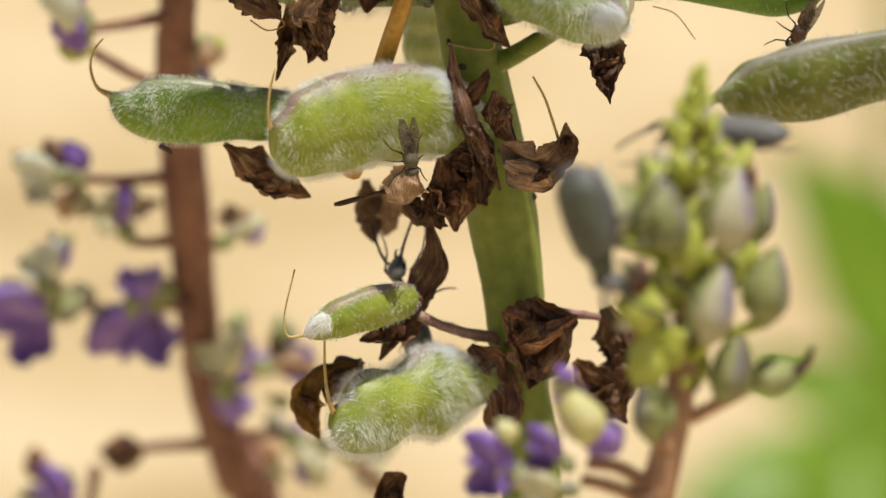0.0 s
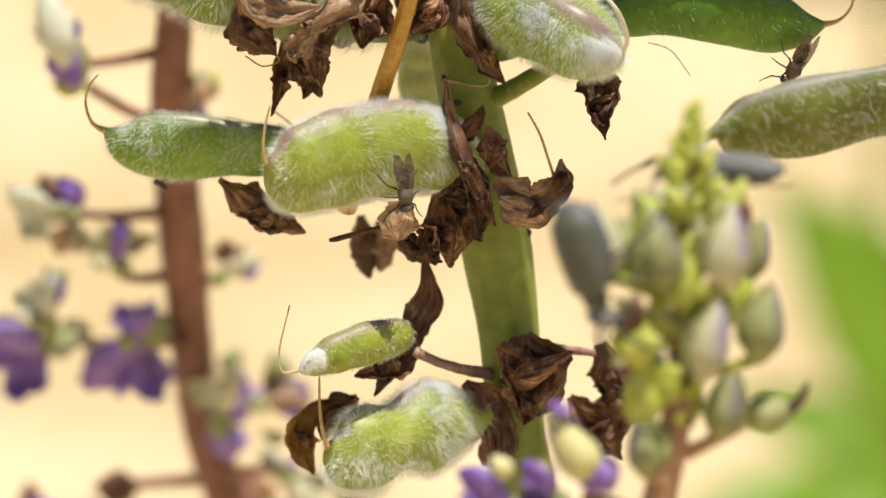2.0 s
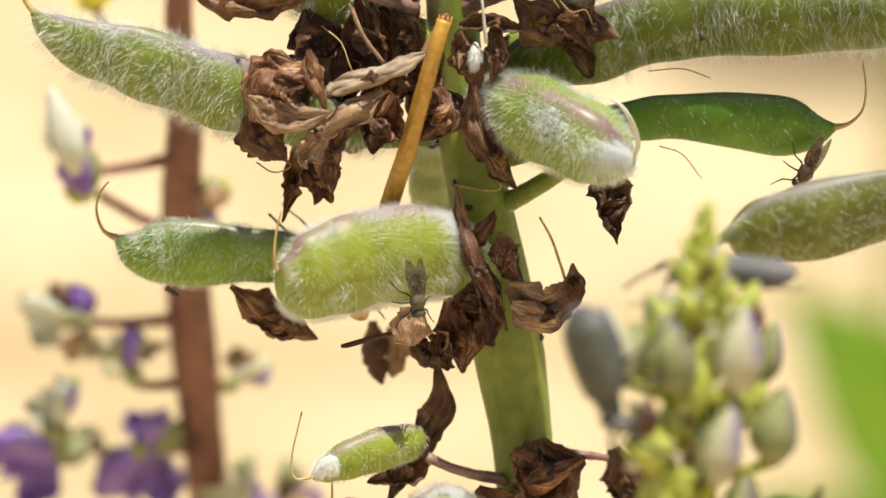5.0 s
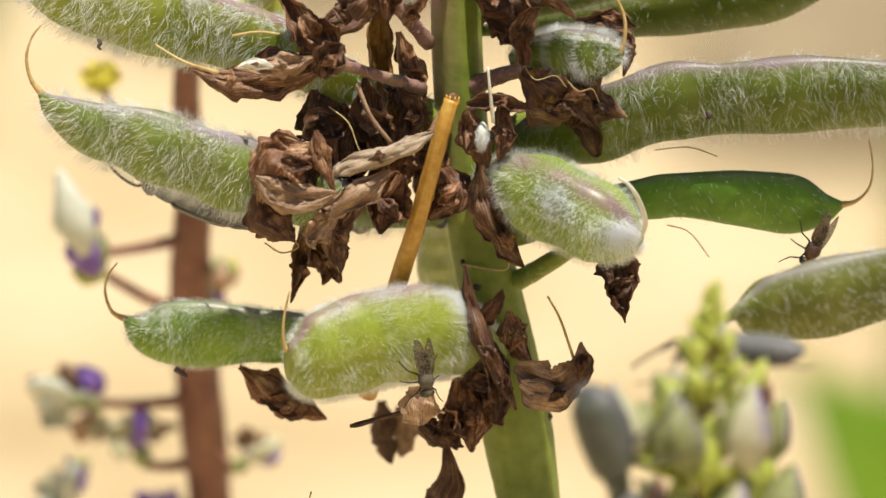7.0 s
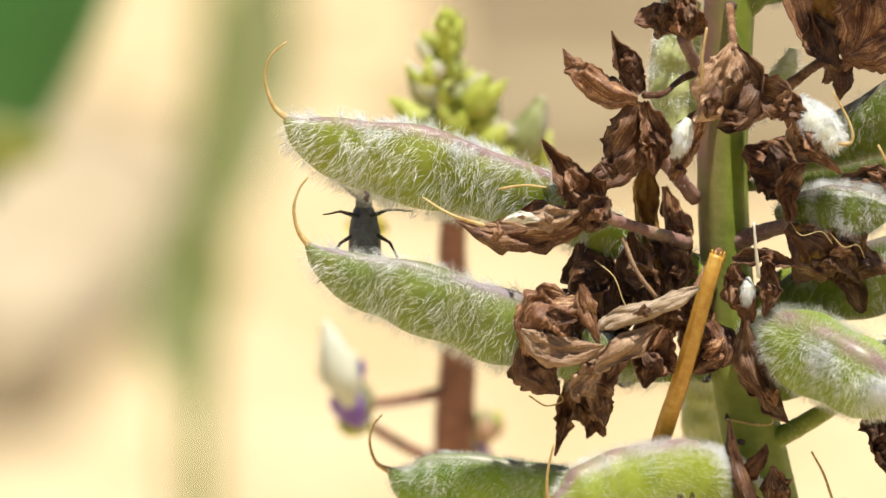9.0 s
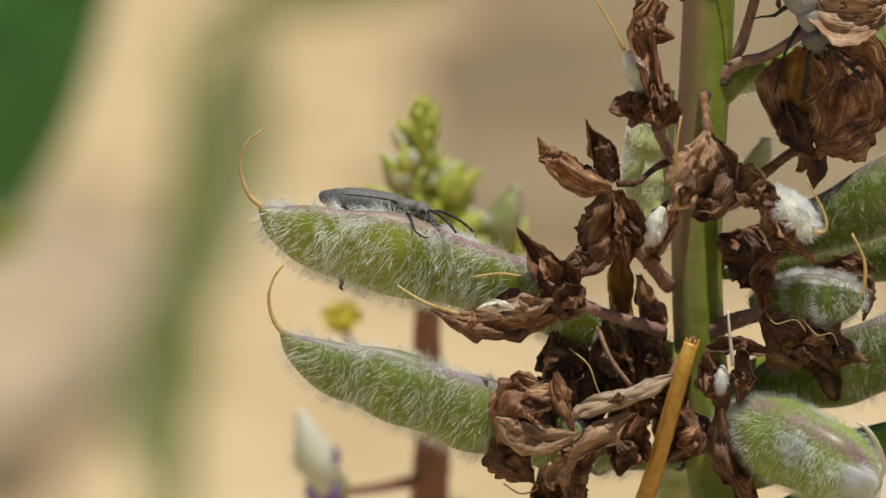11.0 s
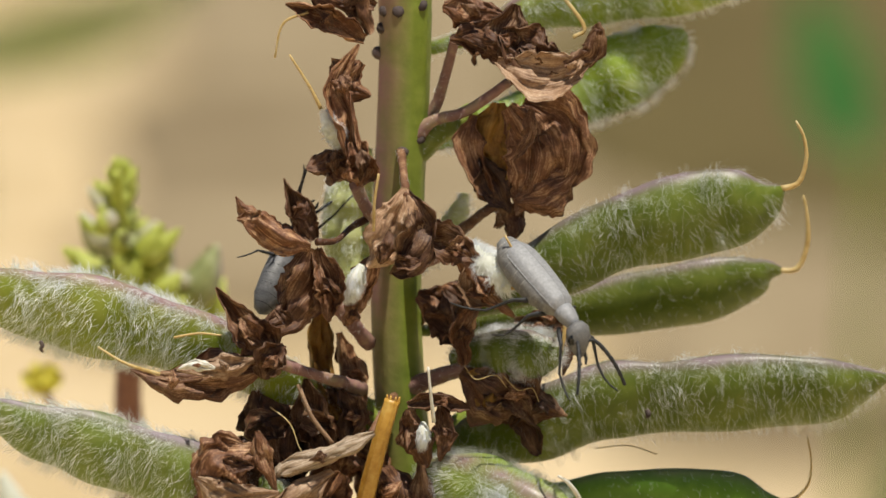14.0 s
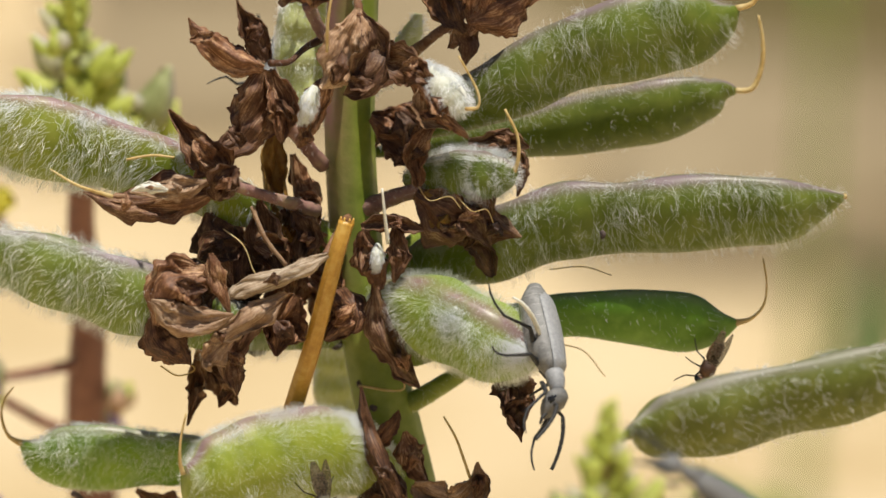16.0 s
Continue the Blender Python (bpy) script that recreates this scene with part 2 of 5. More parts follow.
def skin(rows, cols, close=True, caps=True):
    faces = []
    for i in range(rows - 1):
        for j in range(cols if close else cols - 1):
            k = (j + 1) % cols
            faces.append((i * cols + j, i * cols + k, (i + 1) * cols + k, (i + 1) * cols + j))
    if caps:
        faces.append(tuple(range(cols - 1, -1, -1)))
        faces.append(tuple(range((rows - 1) * cols, rows * cols)))
    return faces


def world_line(pts, n):
    """u, v, d, half-width rows to world points and radii."""
    s = spline(pts, n)
    c = np.array([P(*r[:3]) for r in s])
    r = np.array([max(x[3], 0.4) * size(x[2]) for x in s])
    return c, r


def shell(c, a_vec, b_vec, sides=24, ridge=0.0, power=1.0):
    """Rings of an almond section round the points c."""
    th = np.linspace(0, 2 * np.pi, sides, endpoint=False)
    x, y = np.cos(th), np.sign(np.sin(th)) * np.abs(np.sin(th)) ** power
    x = x * (1 + ridge * np.exp(-(np.minimum(th, 2 * np.pi - th) / 0.22) ** 2))
    return c[:, None] + x[None, :, None] * a_vec[:, None] + y[None, :, None] * b_vec[:, None], th


def hairs(name, v, rows, cols, tipward, parent, density, length, rnd, mat=FUZZ, width=1.0, lift=0.75, lie=0.6, label="", weight=None, gather=0.45):
    """Fine tapering hairs all over a ringed surface, as one part."""
    g = v.reshape(rows, cols, 3)
    q00, q01 = g[:-1], np.roll(g, -1, 1)[:-1]
    q10, q11 = g[1:], np.roll(g, -1, 1)[1:]
    nrm = np.cross(q10 - q00, q01 - q00).reshape(-1, 3)
    area = np.linalg.norm(nrm, axis=1)
    nrm = nrm / (area[:, None] + 1e-15)
    mid = g[:-1].mean(1)
    outward = ((q00 + q11) / 2 - mid[:, None]).reshape(-1, 3)
    nrm *= np.sign((nrm * outward).sum(1))[:, None]
    count = int(area.sum() / STEP ** 2 * density)
    prob = area if weight is None else area * np.broadcast_to(weight, (rows - 1, cols)).ravel()
    spot = ((q00 + q11) / 2).reshape(-1, 3) / STEP
    prob = prob * np.array([math.exp(1.3 * noise.noise(Vector(x) * 0.03)) for x in spot])
    pick = rnd.choice(len(area), count, p=prob / prob.sum())
    f, h = rnd.rand(count, 1), rnd.rand(count, 1)
    fl = lambda q: q.reshape(-1, 3)[pick]
    p0 = (fl(q00) * (1 - f) + fl(q01) * f) * (1 - h) + (fl(q10) * (1 - f) + fl(q11) * f) * h
    n0 = nrm[pick]
    ti = tipward[pick // cols]
    wn = p0 / STEP
    swirl = np.stack([np.sin(wn[:, 0] * 0.045 + wn[:, 2] * 0.03 + 1.7), np.sin(wn[:, 2] * 0.05 - wn[:, 0] * 0.02), np.sin(wn[:, 0] * 0.06 + wn[:, 2] * 0.045)], 1) * 0.25
    swirl += np.stack([np.sin(wn[:, 0] * 0.17 + wn[:, 2] * 0.05), np.sin(wn[:, 2] * 0.13 + 1), np.sin(wn[:, 0] * 0.14 - wn[:, 2] * 0.06 + 2)], 1) * 0.3
    way = n0 * lift + swirl + np.array((0, 0, -0.6)) + ti * lie * rnd.uniform(0.2, 1.2, (count, 1)) + rnd.normal(0, 0.3, (count, 3))
    way /= np.linalg.norm(way, axis=1)[:, None]
    ln = length * STEP * rnd.uniform(0.45, 1.25, (count, 1))
    bend = way + ti * 0.35 + rnd.normal(0, 0.3, (count, 3))
    bend /= np.linalg.norm(bend, axis=1)[:, None]
    p1 = p0 + way * ln * 0.5
    p2 = p1 + bend * ln * 0.5
    cell = np.floor(p0 / (STEP * 13) + rnd.normal(0, 0.25, (count, 3))).astype(np.int64)
    _, wisp = np.unique(cell @ np.array((1, 4099, 16785407)), return_inverse=True)
    wisp = wisp.ravel()
    total = np.bincount(wisp)
    mean = np.stack([np.bincount(wisp, p2[:, i]) / total for i in range(3)], 1)[wisp]
    p2 = p2 + (mean - p2) * gather
    side = np.cross(way, rnd.normal(0, 1, (count, 3)))
    side /= np.linalg.norm(side, axis=1)[:, None]
    w = width * STEP * 0.5
    vv = np.stack([p0 - side * w, p0 + side * w, p1 + side * w * 0.8, p1 - side * w * 0.8, p2], 1).reshape(-1, 3)
    base = np.arange(count) * 5
    me = bpy.data.meshes.new(name)
    me.vertices.add(len(vv))
    me.vertices.foreach_set("co", vv.ravel())
    loops = np.stack([base, base + 1, base + 2, base + 3, base + 3, base + 2, base + 4], 1).ravel()
    me.loops.add(len(loops))
    me.loops.foreach_set("vertex_index", loops.astype(np.int32))
    starts = np.stack([np.arange(count) * 7, np.arange(count) * 7 + 4], 1).ravel()
    me.polygons.add(2 * count)
    me.polygons.foreach_set("loop_start", starts.astype(np.int32))
    me.update(calc_edges=True)
    me.validate()
    me.materials.append(mat)
    ob = new(name, me)
    ob.parent = parent
    return tagged(ob, label, kind="stuff")


def tube(name, pts, mat, parent=None, label="", n=None, sides=10, rough=0.0, seed=0, seam_side=None, ribs=0.0, down=0):
    n = n or max(6, len(pts) * 5)
    c, r = world_line(pts, n)
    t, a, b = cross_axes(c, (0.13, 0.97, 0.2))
    th = np.linspace(0, 2 * np.pi, sides, endpoint=False)
    rnd = np.random.RandomState(seed)
    wob = 1 + rough * rnd.uniform(-1, 1, (n, sides)) + ribs * np.cos(th * 9)[None, :]
    v = c[:, None] + (r[:, None] * wob)[..., None] * (np.cos(th)[None, :, None] * a[:, None] + np.sin(th)[None, :, None] * b[:, None])
    seam = None
    if seam_side is not None:
        out = v - c[:, None]
        out /= np.linalg.norm(out, axis=2)[..., None]
        seam = np.clip(out @ np.array(seam_side, float), 0, 1)
        seam = (seam * np.clip((0.46 - np.linspace(0, 1, n)) / 0.14, 0, 1)[:, None]).ravel()
    ob = part(name, v.reshape(-1, 3), skin(n, sides), mat, parent, label, seam=seam)
    if down:
        hairs("fuzz", v.reshape(-1, 3)[:down * sides], down, sides, t[:down], ob, 0.016, 9, rnd, width=0.35, lift=0.8, lie=0.2, label="short pale down")
    return ob


def pod(parent, pts, thick=0.6, up=(0, -1, 0.6), mat=GREEN_POD, bumps=5, seed=1, density=0.026, length=31, style=None, label="", rows=44, name="seed_pod", bulge=0.2, hair=True, width=0.5, lift=0.5, thread=None, gather=0.45, crown=3.0, lie=0.6, waists=0.03, tufts=(), bare=0.6, belly=1.5):
    """A seed pod from its stalk end to its tip: rows of u, v, d, half-width. up: the way to its upper seam, in plan steps."""
    rnd = np.random.RandomState(seed)
    c, r = world_line(pts, rows)
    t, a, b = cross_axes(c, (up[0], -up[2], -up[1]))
    s = np.linspace(0, 1, rows)
    puff = 1 + bulge * np.sin(2 * np.pi * (bumps * s + 0.2)) * np.sin(np.pi * s)
    wave = 1 + waists * np.sin(2 * np.pi * (bumps * s + 0.1)) * np.sin(np.pi * s)
    v, th = shell(c, a * (r * wave)[:, None], b * (r * thick * puff)[:, None], 28, 0.05, 1.1)
    edge = np.minimum(th, 2 * np.pi - th)
    seam = np.clip(np.exp(-(edge / 0.32) ** 2) * 1.3, 0, 1)[None, :] * np.ones((rows, 1))
    v = v.reshape(-1, 3)
    ob = part(name, v, skin(rows, 28), mat, parent, label, seam=seam.ravel())
    density, length, width = density * 2.2, length * 1.05, width * 1.15
    if hair:
        top = 1 + crown * np.exp(-((edge - 0.42) / 0.2) ** 2) - bare * np.exp(-(edge / 0.2) ** 2) + belly * np.exp(-((th - np.pi) / 0.3) ** 2)
        valley = 1.15 - 0.55 * np.sin(2 * np.pi * (bumps * s + 0.2))
        coat = valley[:-1, None] * top[None, :]
        for along, turn, gain in tufts:
            coat = coat * (1 + gain * np.exp(-((s[:-1, None] - along) / 0.12) ** 2 - ((th[None, :] - turn) / 0.5) ** 2))
        hairs("fuzz", v, rows, 28, t, ob, density, length, rnd, weight=coat, label="fine white silky hairs on the pod", width=width, lift=lift, gather=gather, lie=lie)
    if style:
        tube("style_tip", style, thread or STYLE, ob, "thin dry curved thread at the pod's tip", n=14, sides=6)
    return ob


def petal(name, pts, mat, parent, seed=0, curl=1.2, crumple=0.25, twist=0.0, face=1.0, nu=34, nv=23, ragged=0.42, blunt=0.5, label="", thin=1.5, tilt=0.0):
    """A petal or leaf: a curled, crumpled sheet with thickness along rows of u, v, d, half-width. face: 1 hollow towards the lens."""
    s = spline(pts, nu)
    sz = size(float(np.mean(s[:, 2])))
    c = np.array([P(*r[:3]) for r in s])
    t = np.gradient(c, axis=0)
    t /= np.linalg.norm(t, axis=1)[:, None] + 1e-12
    depth = np.array((0.0, -1.0, 0.12))
    out = depth[None] - (t @ depth)[:, None] * t
    out /= np.linalg.norm(out, axis=1)[:, None] + 1e-9
    side = np.cross(t, out)
    k = np.linspace(0, 1, nu)
    w = np.linspace(-1, 1, nv)
    g = np.zeros((nu, nv, 3))
    off = Vector((seed * 7.31, seed * 3.17, seed * 1.93))
    for i in range(nu):
        prof = (0.35 + 0.65 * min(1.0, k[i] * 4)) * max(0.03, (1 - k[i] ** 4)) ** blunt
        hw = max(s[i][3], 2.0) * sz * prof
        ang = tilt + twist * (k[i] - 0.3)
        sd = side[i] * math.cos(ang) + out[i] * math.sin(ang)
        ot = out[i] * math.cos(ang) - side[i] * math.sin(ang)
        cl = curl * (0.75 + 0.8 * noise.noise(off + Vector((k[i] * 2.1, 0, 5))))
        for j in range(nv):
            edge = abs(w[j])
            rag = 1 + ragged * edge * (noise.noise(off + Vector((k[i] * 4, w[j] * 0.7 + 9, 0))) + 0.8 * noise.noise(off + Vector((k[i] * 11, w[j] + 3, 2))) + 0.4 * noise.noise(off + Vector((k[i] * 27, w[j] + 3, 6))))
            phi = w[j] * cl
            lat = math.sin(phi) / max(cl, 0.1) * hw * rag
            dep = (1 - math.cos(phi)) / max(cl, 0.1) * hw * face
            q = Vector((k[i] * 2.6, w[j] * 1.5, 0))
            n1 = 1.5 * noise.noise(off + q * 1.2) + 0.6 * (0.5 - abs(noise.noise(off + q * 2.3))) * 2 - 0.7 + 0.2 * (0.4 - abs(noise.noise(off + q * 4.2))) * 2
            n2 = 1.3 * noise.noise(off + q * 1.6 + Vector((0, 0, 4))) + 0.4 * noise.noise(off + q * 4.7 + Vector((0, 0, 8)))
            n1 += 0.07 * (0.35 - abs(noise.noise(off + q * 9.0))) * 2
            fold = 0.06 * math.sin(w[j] * 7 + 3 * noise.noise(off + q)) * (0.4 + k[i])
            g[i, j] = c[i] + sd * (lat + n2 * crumple * hw * 0.6) + ot * (dep + (n1 + fold) * crumple * hw * 1.4) + t[i] * n2 * crumple * hw * 0.6
    du, dv = np.gradient(g, axis=0), np.gradient(g, axis=1)
    nr = np.cross(du, dv)
    nr /= np.linalg.norm(nr, axis=2)[..., None] + 1e-12
    v = np.vstack([(g + nr * thin * sz * 0.5).reshape(-1, 3), (g - nr * thin * sz * 0.5).reshape(-1, 3)])
    m = nu * nv
    f1 = skin(nu, nv, False, False)
    faces = f1 + [tuple(x + m for x in reversed(f)) for f in f1]
    rim = [i * nv for i in range(nu)] + [(nu - 1) * nv + j for j in range(1, nv)] + [i * nv + nv - 1 for i in range(nu - 2, -1, -1)] + [j for j in range(nv - 2, 0, -1)]
    for x, y in zip(rim, rim[1:] + rim[:1]):
        faces.append((y, x, x + m, y + m))
    ob = part(name, v, faces, mat, parent, label)
    lat, along = np.meshgrid(w, k)
    pq = np.stack([lat.ravel(), along.ravel() * 2, np.full(m, seed * 0.37 % 20)], 1)
    ob.data.attributes.new("pq", "FLOAT_VECTOR", "POINT").data.foreach_set("vector", np.vstack([pq, pq]).astype(np.float32).ravel())
    return ob


def withered(parent, petals, seed=0, label="", pedicel=None, d=150, style=None, pmat=None, crumple=0.28, smat=None, scraps=True):
    """A withered flower: its petals as rows (material, [(u, v, half-width, depth), ...], curl), the first one carrying the rest."""
    first = None
    for i, (mat, pts, curl, *way) in enumerate(petals):
        rows = [(u, v, d + dd, hw * 1.22) for u, v, hw, dd in pts]
        curl *= 1.4
        ob = petal("withered_flower" if first is None else "petal", rows, mat, first or parent, seed * 10 + i, curl, crumple, 0.5 * math.sin(seed * 3 + i * 2), way[0] if way else (1 if (seed + i) % 2 else -1),
                   label=(label or "crumpled dry brown withered flower") if first is None else "")
        first = first or ob
    rnd = random.Random(seed)
    for i, (mat, pts, curl, *way) in enumerate(petals):
        if not scraps:
            break
        u, v, hw, dd = pts[len(pts) // 2]
        a, ln = rnd.uniform(0, 6.28), hw * rnd.uniform(0.7, 1.2)
        du, dv = ln * math.cos(a), ln * math.sin(a)
        rows = [(u - du * 0.6, v - dv * 0.6, d + dd + 8, hw * 0.3), (u + 4, v, d + dd + 16 + hw * 0.2, hw * 0.55), (u + du * 0.7, v + dv * 0.7, d + dd + 6, hw * 0.2)]
        petal("petal_scrap", rows, rnd.choice((mat, DRY, DARK_DRY)), first, seed * 10 + i + 500, 1.7, 0.4, rnd.uniform(-1, 1), rnd.choice((-1, 1)), 16, 13)
    if pedicel:
        tube("pedicel", pedicel, pmat or PEDICEL, first, "thin pinkish flower stalk", rough=0.12, seed=seed, down=12, n=15)
    if style:
        tube("style", style, smat or STYLE, first, "thin dry yellow thread", n=12, sides=5)
    return first


# ---- ground ----
def ground():
    n = 60
    xs = np.sign(np.linspace(-1, 1, n)) * np.abs(np.linspace(-1, 1, n)) ** 3 * 400
    ys = np.sign(np.linspace(-1, 1, n)) * np.abs(np.linspace(-1, 1, n)) ** 3 * 400 + 5
    v = [(x, y, 0.03 * noise.noise(Vector((x * 0.7, y * 0.7, 0))) - 0.02) for y in ys for x in xs]
    ob = part("ground", v, skin(n, n, False, False), SOIL)
    tagged(ob, "dry sunlit sandy soil with straw-coloured patches", "ground", kind="structure")


ground()


def bed(name, label, cx, cy, rx, ry, seed, mat=EARTH):
    """A low rise of darker earth on the soil."""
    rows, cols = 10, 40
    v = []
    for i in range(rows):
        f = 1 - i / (rows - 1)
        for j in range(cols):
            a = j / cols * 2 * math.pi
            k = f * (1 + 0.25 * noise.noise(Vector((math.cos(a) * 1.6, math.sin(a) * 1.6, seed))))
            x, y = cx + rx * k * math.cos(a), cy + ry * k * math.sin(a)
            v.append((x, y, -0.005 + 0.07 * (1 - f) ** 0.5 + 0.02 * noise.noise(Vector((x, y, seed)))))
    tagged(part(name, v, skin(rows, cols), mat), label, "ground", kind="structure")


def strip(name, label, x0, x1, y0, y1, mat):
    """A broad, nearly level stretch of other soil with an uneven rim."""
    nx, ny, v = 30, 24, []
    for j in range(ny):
        for i in range(nx):
            fx, fy = (i / (nx - 1)) ** 2, (j / (ny - 1)) ** 2
            rim = i in (0, nx - 1) or j in (0, ny - 1)
            x, y = x0 + (x1 - x0) * fx, y0 + (y1 - y0) * fy
            x += 0.12 * noise.noise(Vector((y * 1.3, 3, 1))) * (1 - fx)
            y += 0.25 * noise.noise(Vector((x * 1.3, 7, 1))) * (1 - fy)
            v.append((x, y, -0.06 if rim else 0.014 + 0.004 * noise.noise(Vector((x, y, 2)))))
    tagged(part(name, v, skin(ny, nx, False, False), mat), label, "ground", kind="structure")


strip("ground_bed_1", "brown strip of bare soil", -0.3, 7.0, 5.5, 15.5, FAR_SOIL)
bed("ground_bed_3", "brown patch of soil", 0.62, 5.15, 0.5, 0.55, 5, FAR_SOIL)
bed("ground_bed_4", "grey-brown patch of soil", -0.72, 4.3, 0.26, 0.2, 7, FAR_SOIL)
bed("ground_bed_5", "grey-tan stretch of soil by the green blades", -0.92, 5.0, 0.42, 1.5, 9, TAN_SOIL)
bed("ground_bed_2", "dark bed of tilled earth", 0.72, 7.6, 0.6, 2.5, 1)

# ---- the fruiting stalk ----
stalk = thing("lupine_stalk", Vector((P(330, 1200).x, 0, 0)), "green lupine stalk with hairy seed pods and withered flowers", "plant")


def base_line(u, v, w):
    """Plan rows from a low visible point down to the soil."""
    return [(u + 40, v + 1500, 0, w * 1.1), (u + 90, v + 4500, 0, w * 1.3), (u + 120, v + 10200, 0, w * 1.5)]


tube("stem", [(40, -1250, 0, 22), (36, -1000, 0, 38), (32, -760, 0, 47), (30, -600, 0, 46), (14, -300, 0, 45), (10, -130, 0, 45), (22, 80, 0, 47), (47, 240, 0, 52),
              (86, 425, 0, 58), (111, 570, 0, 64), (136, 730, 0, 55), (150, 900, 0, 52), (175, 1200, 0, 55)] + base_line(175, 1200, 55),
     STEM, stalk, "ribbed green stem flushed purple", n=140, sides=36, rough=0.008, ribs=0.022, seam_side=(-0.9, -0.3, 0))

pod(stalk, [(-20, 10, 0, 8), (-100, -5, 40, 24), (-200, -38, 80, 48), (-300, -85, 100, 64), (-400, -120, 110, 74), (-530, -156, 120, 83), (-640, -178, 120, 72), (-725, -210, 120, 44), (-763, -238, 120, 8)],
    style=[(-758, -238, 120, 7), (-785, -262, 120, 4), (-800, -310, 120, 3), (-790, -350, 120, 2.4), (-762, -375, 120, 2)], seed=1, lift=0.75, label="plump green pod with a purple upper seam and white fuzz")
pod(stalk, [(0, 215, 0, 8), (-110, 205, 60, 25), (-220, 180, 120, 52), (-330, 145, 185, 71), (-400, 122, 215, 76), (-480, 94, 228, 76), (-560, 66, 232, 70), (-630, 48, 232, 58), (-695, 12, 232, 34), (-724, -16, 232, 7)],
    style=[(-720, -14, 232, 7), (-740, -40, 232, 4), (-748, -80, 232, 3), (-738, -115, 232, 2.4), (-722, -136, 232, 2)], seed=2, lift=0.8, crown=2, bulge=0.22, density=0.028, mat=SAGE_POD, width=0.3, label="plump green pod with long white fuzz")
pod(stalk, [(60, 430, 0, 8), (-80, 424, 10, 26), (-200, 420, 20, 44), (-302, 416, 24, 55), (-372, 412, 25, 62), (-475, 410, 25, 71), (-540, 404, 25, 48), (-577, 383, 25, 8)], mat=BRIGHT_POD,
    style=[(-574, 384, 25, 7), (-600, 370, 25, 3.5), (-612, 335, 25, 2.6), (-606, 305, 25, 2), (-590, 284, 25, 1.6)], seed=3, lift=1.6, density=0.04, length=13, width=0.26, crown=2, bulge=0.05, tufts=((0.75, 5.4, 4.0), (0.45, 5.3, 4.0), (0.95, 5.6, 2.0)), belly=0.0, label="smooth bright green pod")
pod(stalk, [(95, 440, 20, 14), (50, 436, 85, 46), (-20, 414, 160, 78), (-110, 416, 235, 89), (-190, 436, 285, 90), (-252, 456, 320, 76), (-288, 460, 335, 36)], thick=0.72, up=(-0.35, -1, 0.5),
    style=[(-292, 442, 335, 5), (-298, 420, 340, 3.5), (-296, 380, 340, 2.6), (-286, 335, 340, 2)], seed=4, density=0.075, length=16, lie=0.2, gather=0.3, mat=GREEN_POD, width=0.2, bulge=0.05, crown=1.2, tufts=((0.3, 5.7, 5.0), (0.12, 5.9, 3.0), (0.98, 5.0, 4.0), (0.55, 5.9, 2.0), (0.45, 4.8, -0.6), (0.75, 4.8, -0.7), (0.9, 4.7, -0.5)), belly=4.0, bare=0.25, label="short swollen pod with a purplish seam and dense fuzz", lift=2.4)
pod(stalk, [(50, 152, 60, 24), (98, 148, 125, 54), (152, 167, 190, 79), (205, 192, 230, 85), (265, 220, 262, 79), (312, 238, 280, 52), (336, 243, 288, 16)], thick=0.84, up=(0.0, -0.69, 0.72),
    style=[(336, 240, 294, 5), (343, 215, 330, 5), (330, 176, 360, 4.6), (312, 150, 372, 3.6), (294, 138, 376, 2)], seed=5, density=0.08, length=17, lie=0.25, tufts=((0.82, 0.85, 30.0), (0.5, 0.5, 4.0), (0.5, 1.6, -0.5), (0.2, 1.3, -0.5)), bare=0.3, belly=3.0, label="short swollen pod thick with white fuzz", lift=2.4, mat=LIME_POD, bumps=3, bulge=0.08, width=0.25, thread=WHITE_STYLE, gather=0.3, crown=0.8, waists=0.015)
pod(stalk, [(110, -70, 80, 14), (150, -80, 110, 30), (200, -80, 140, 44), (250, -78, 170, 45), (288, -82, 190, 28), (303, -84, 200, 8)], thick=0.8, up=(0, -1, 0.3),
    style=[(300, -84, 200, 5), (308, -110, 205, 4), (306, -150, 205, 3), (285, -195, 205, 2.4)], seed=6, density=0.1, length=17, mat=SHADED_POD, width=0.24, crown=5, lie=0.3, gather=0.15, label="small young pod with silvery fuzz", rows=28, lift=2.6)
pod(stalk, [(130, -272, 150, 10), (158, -250, 180, 22), (188, -224, 215, 26), (208, -202, 230, 17), (218, -193, 235, 7)], thick=0.9, up=(0.7, -0.7, 0.3),
    style=[(215, -196, 245, 4), (238, -200, 250, 3), (236, -230, 250, 2.4), (205, -290, 250, 2)], seed=7, density=0.09, length=18, mat=WHITE_POD, label="tiny young pod hidden in white fuzz", rows=22, lift=1.3)
pod(stalk, [(30, -150, 0, 10), (64, -150, 0, 14), (164, -186, 30, 42), (284, -230, 60, 60), (384, -281, 80, 68), (504, -315, 90, 78), (604, -333, 90, 76), (664, -346, 90, 46), (699, -367, 90, 8)], up=(-0.3, -1, 0.3), mat=SHADED_POD,
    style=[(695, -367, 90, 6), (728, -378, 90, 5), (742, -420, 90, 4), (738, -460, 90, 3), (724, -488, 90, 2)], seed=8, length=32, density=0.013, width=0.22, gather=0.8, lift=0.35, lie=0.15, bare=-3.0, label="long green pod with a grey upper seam")
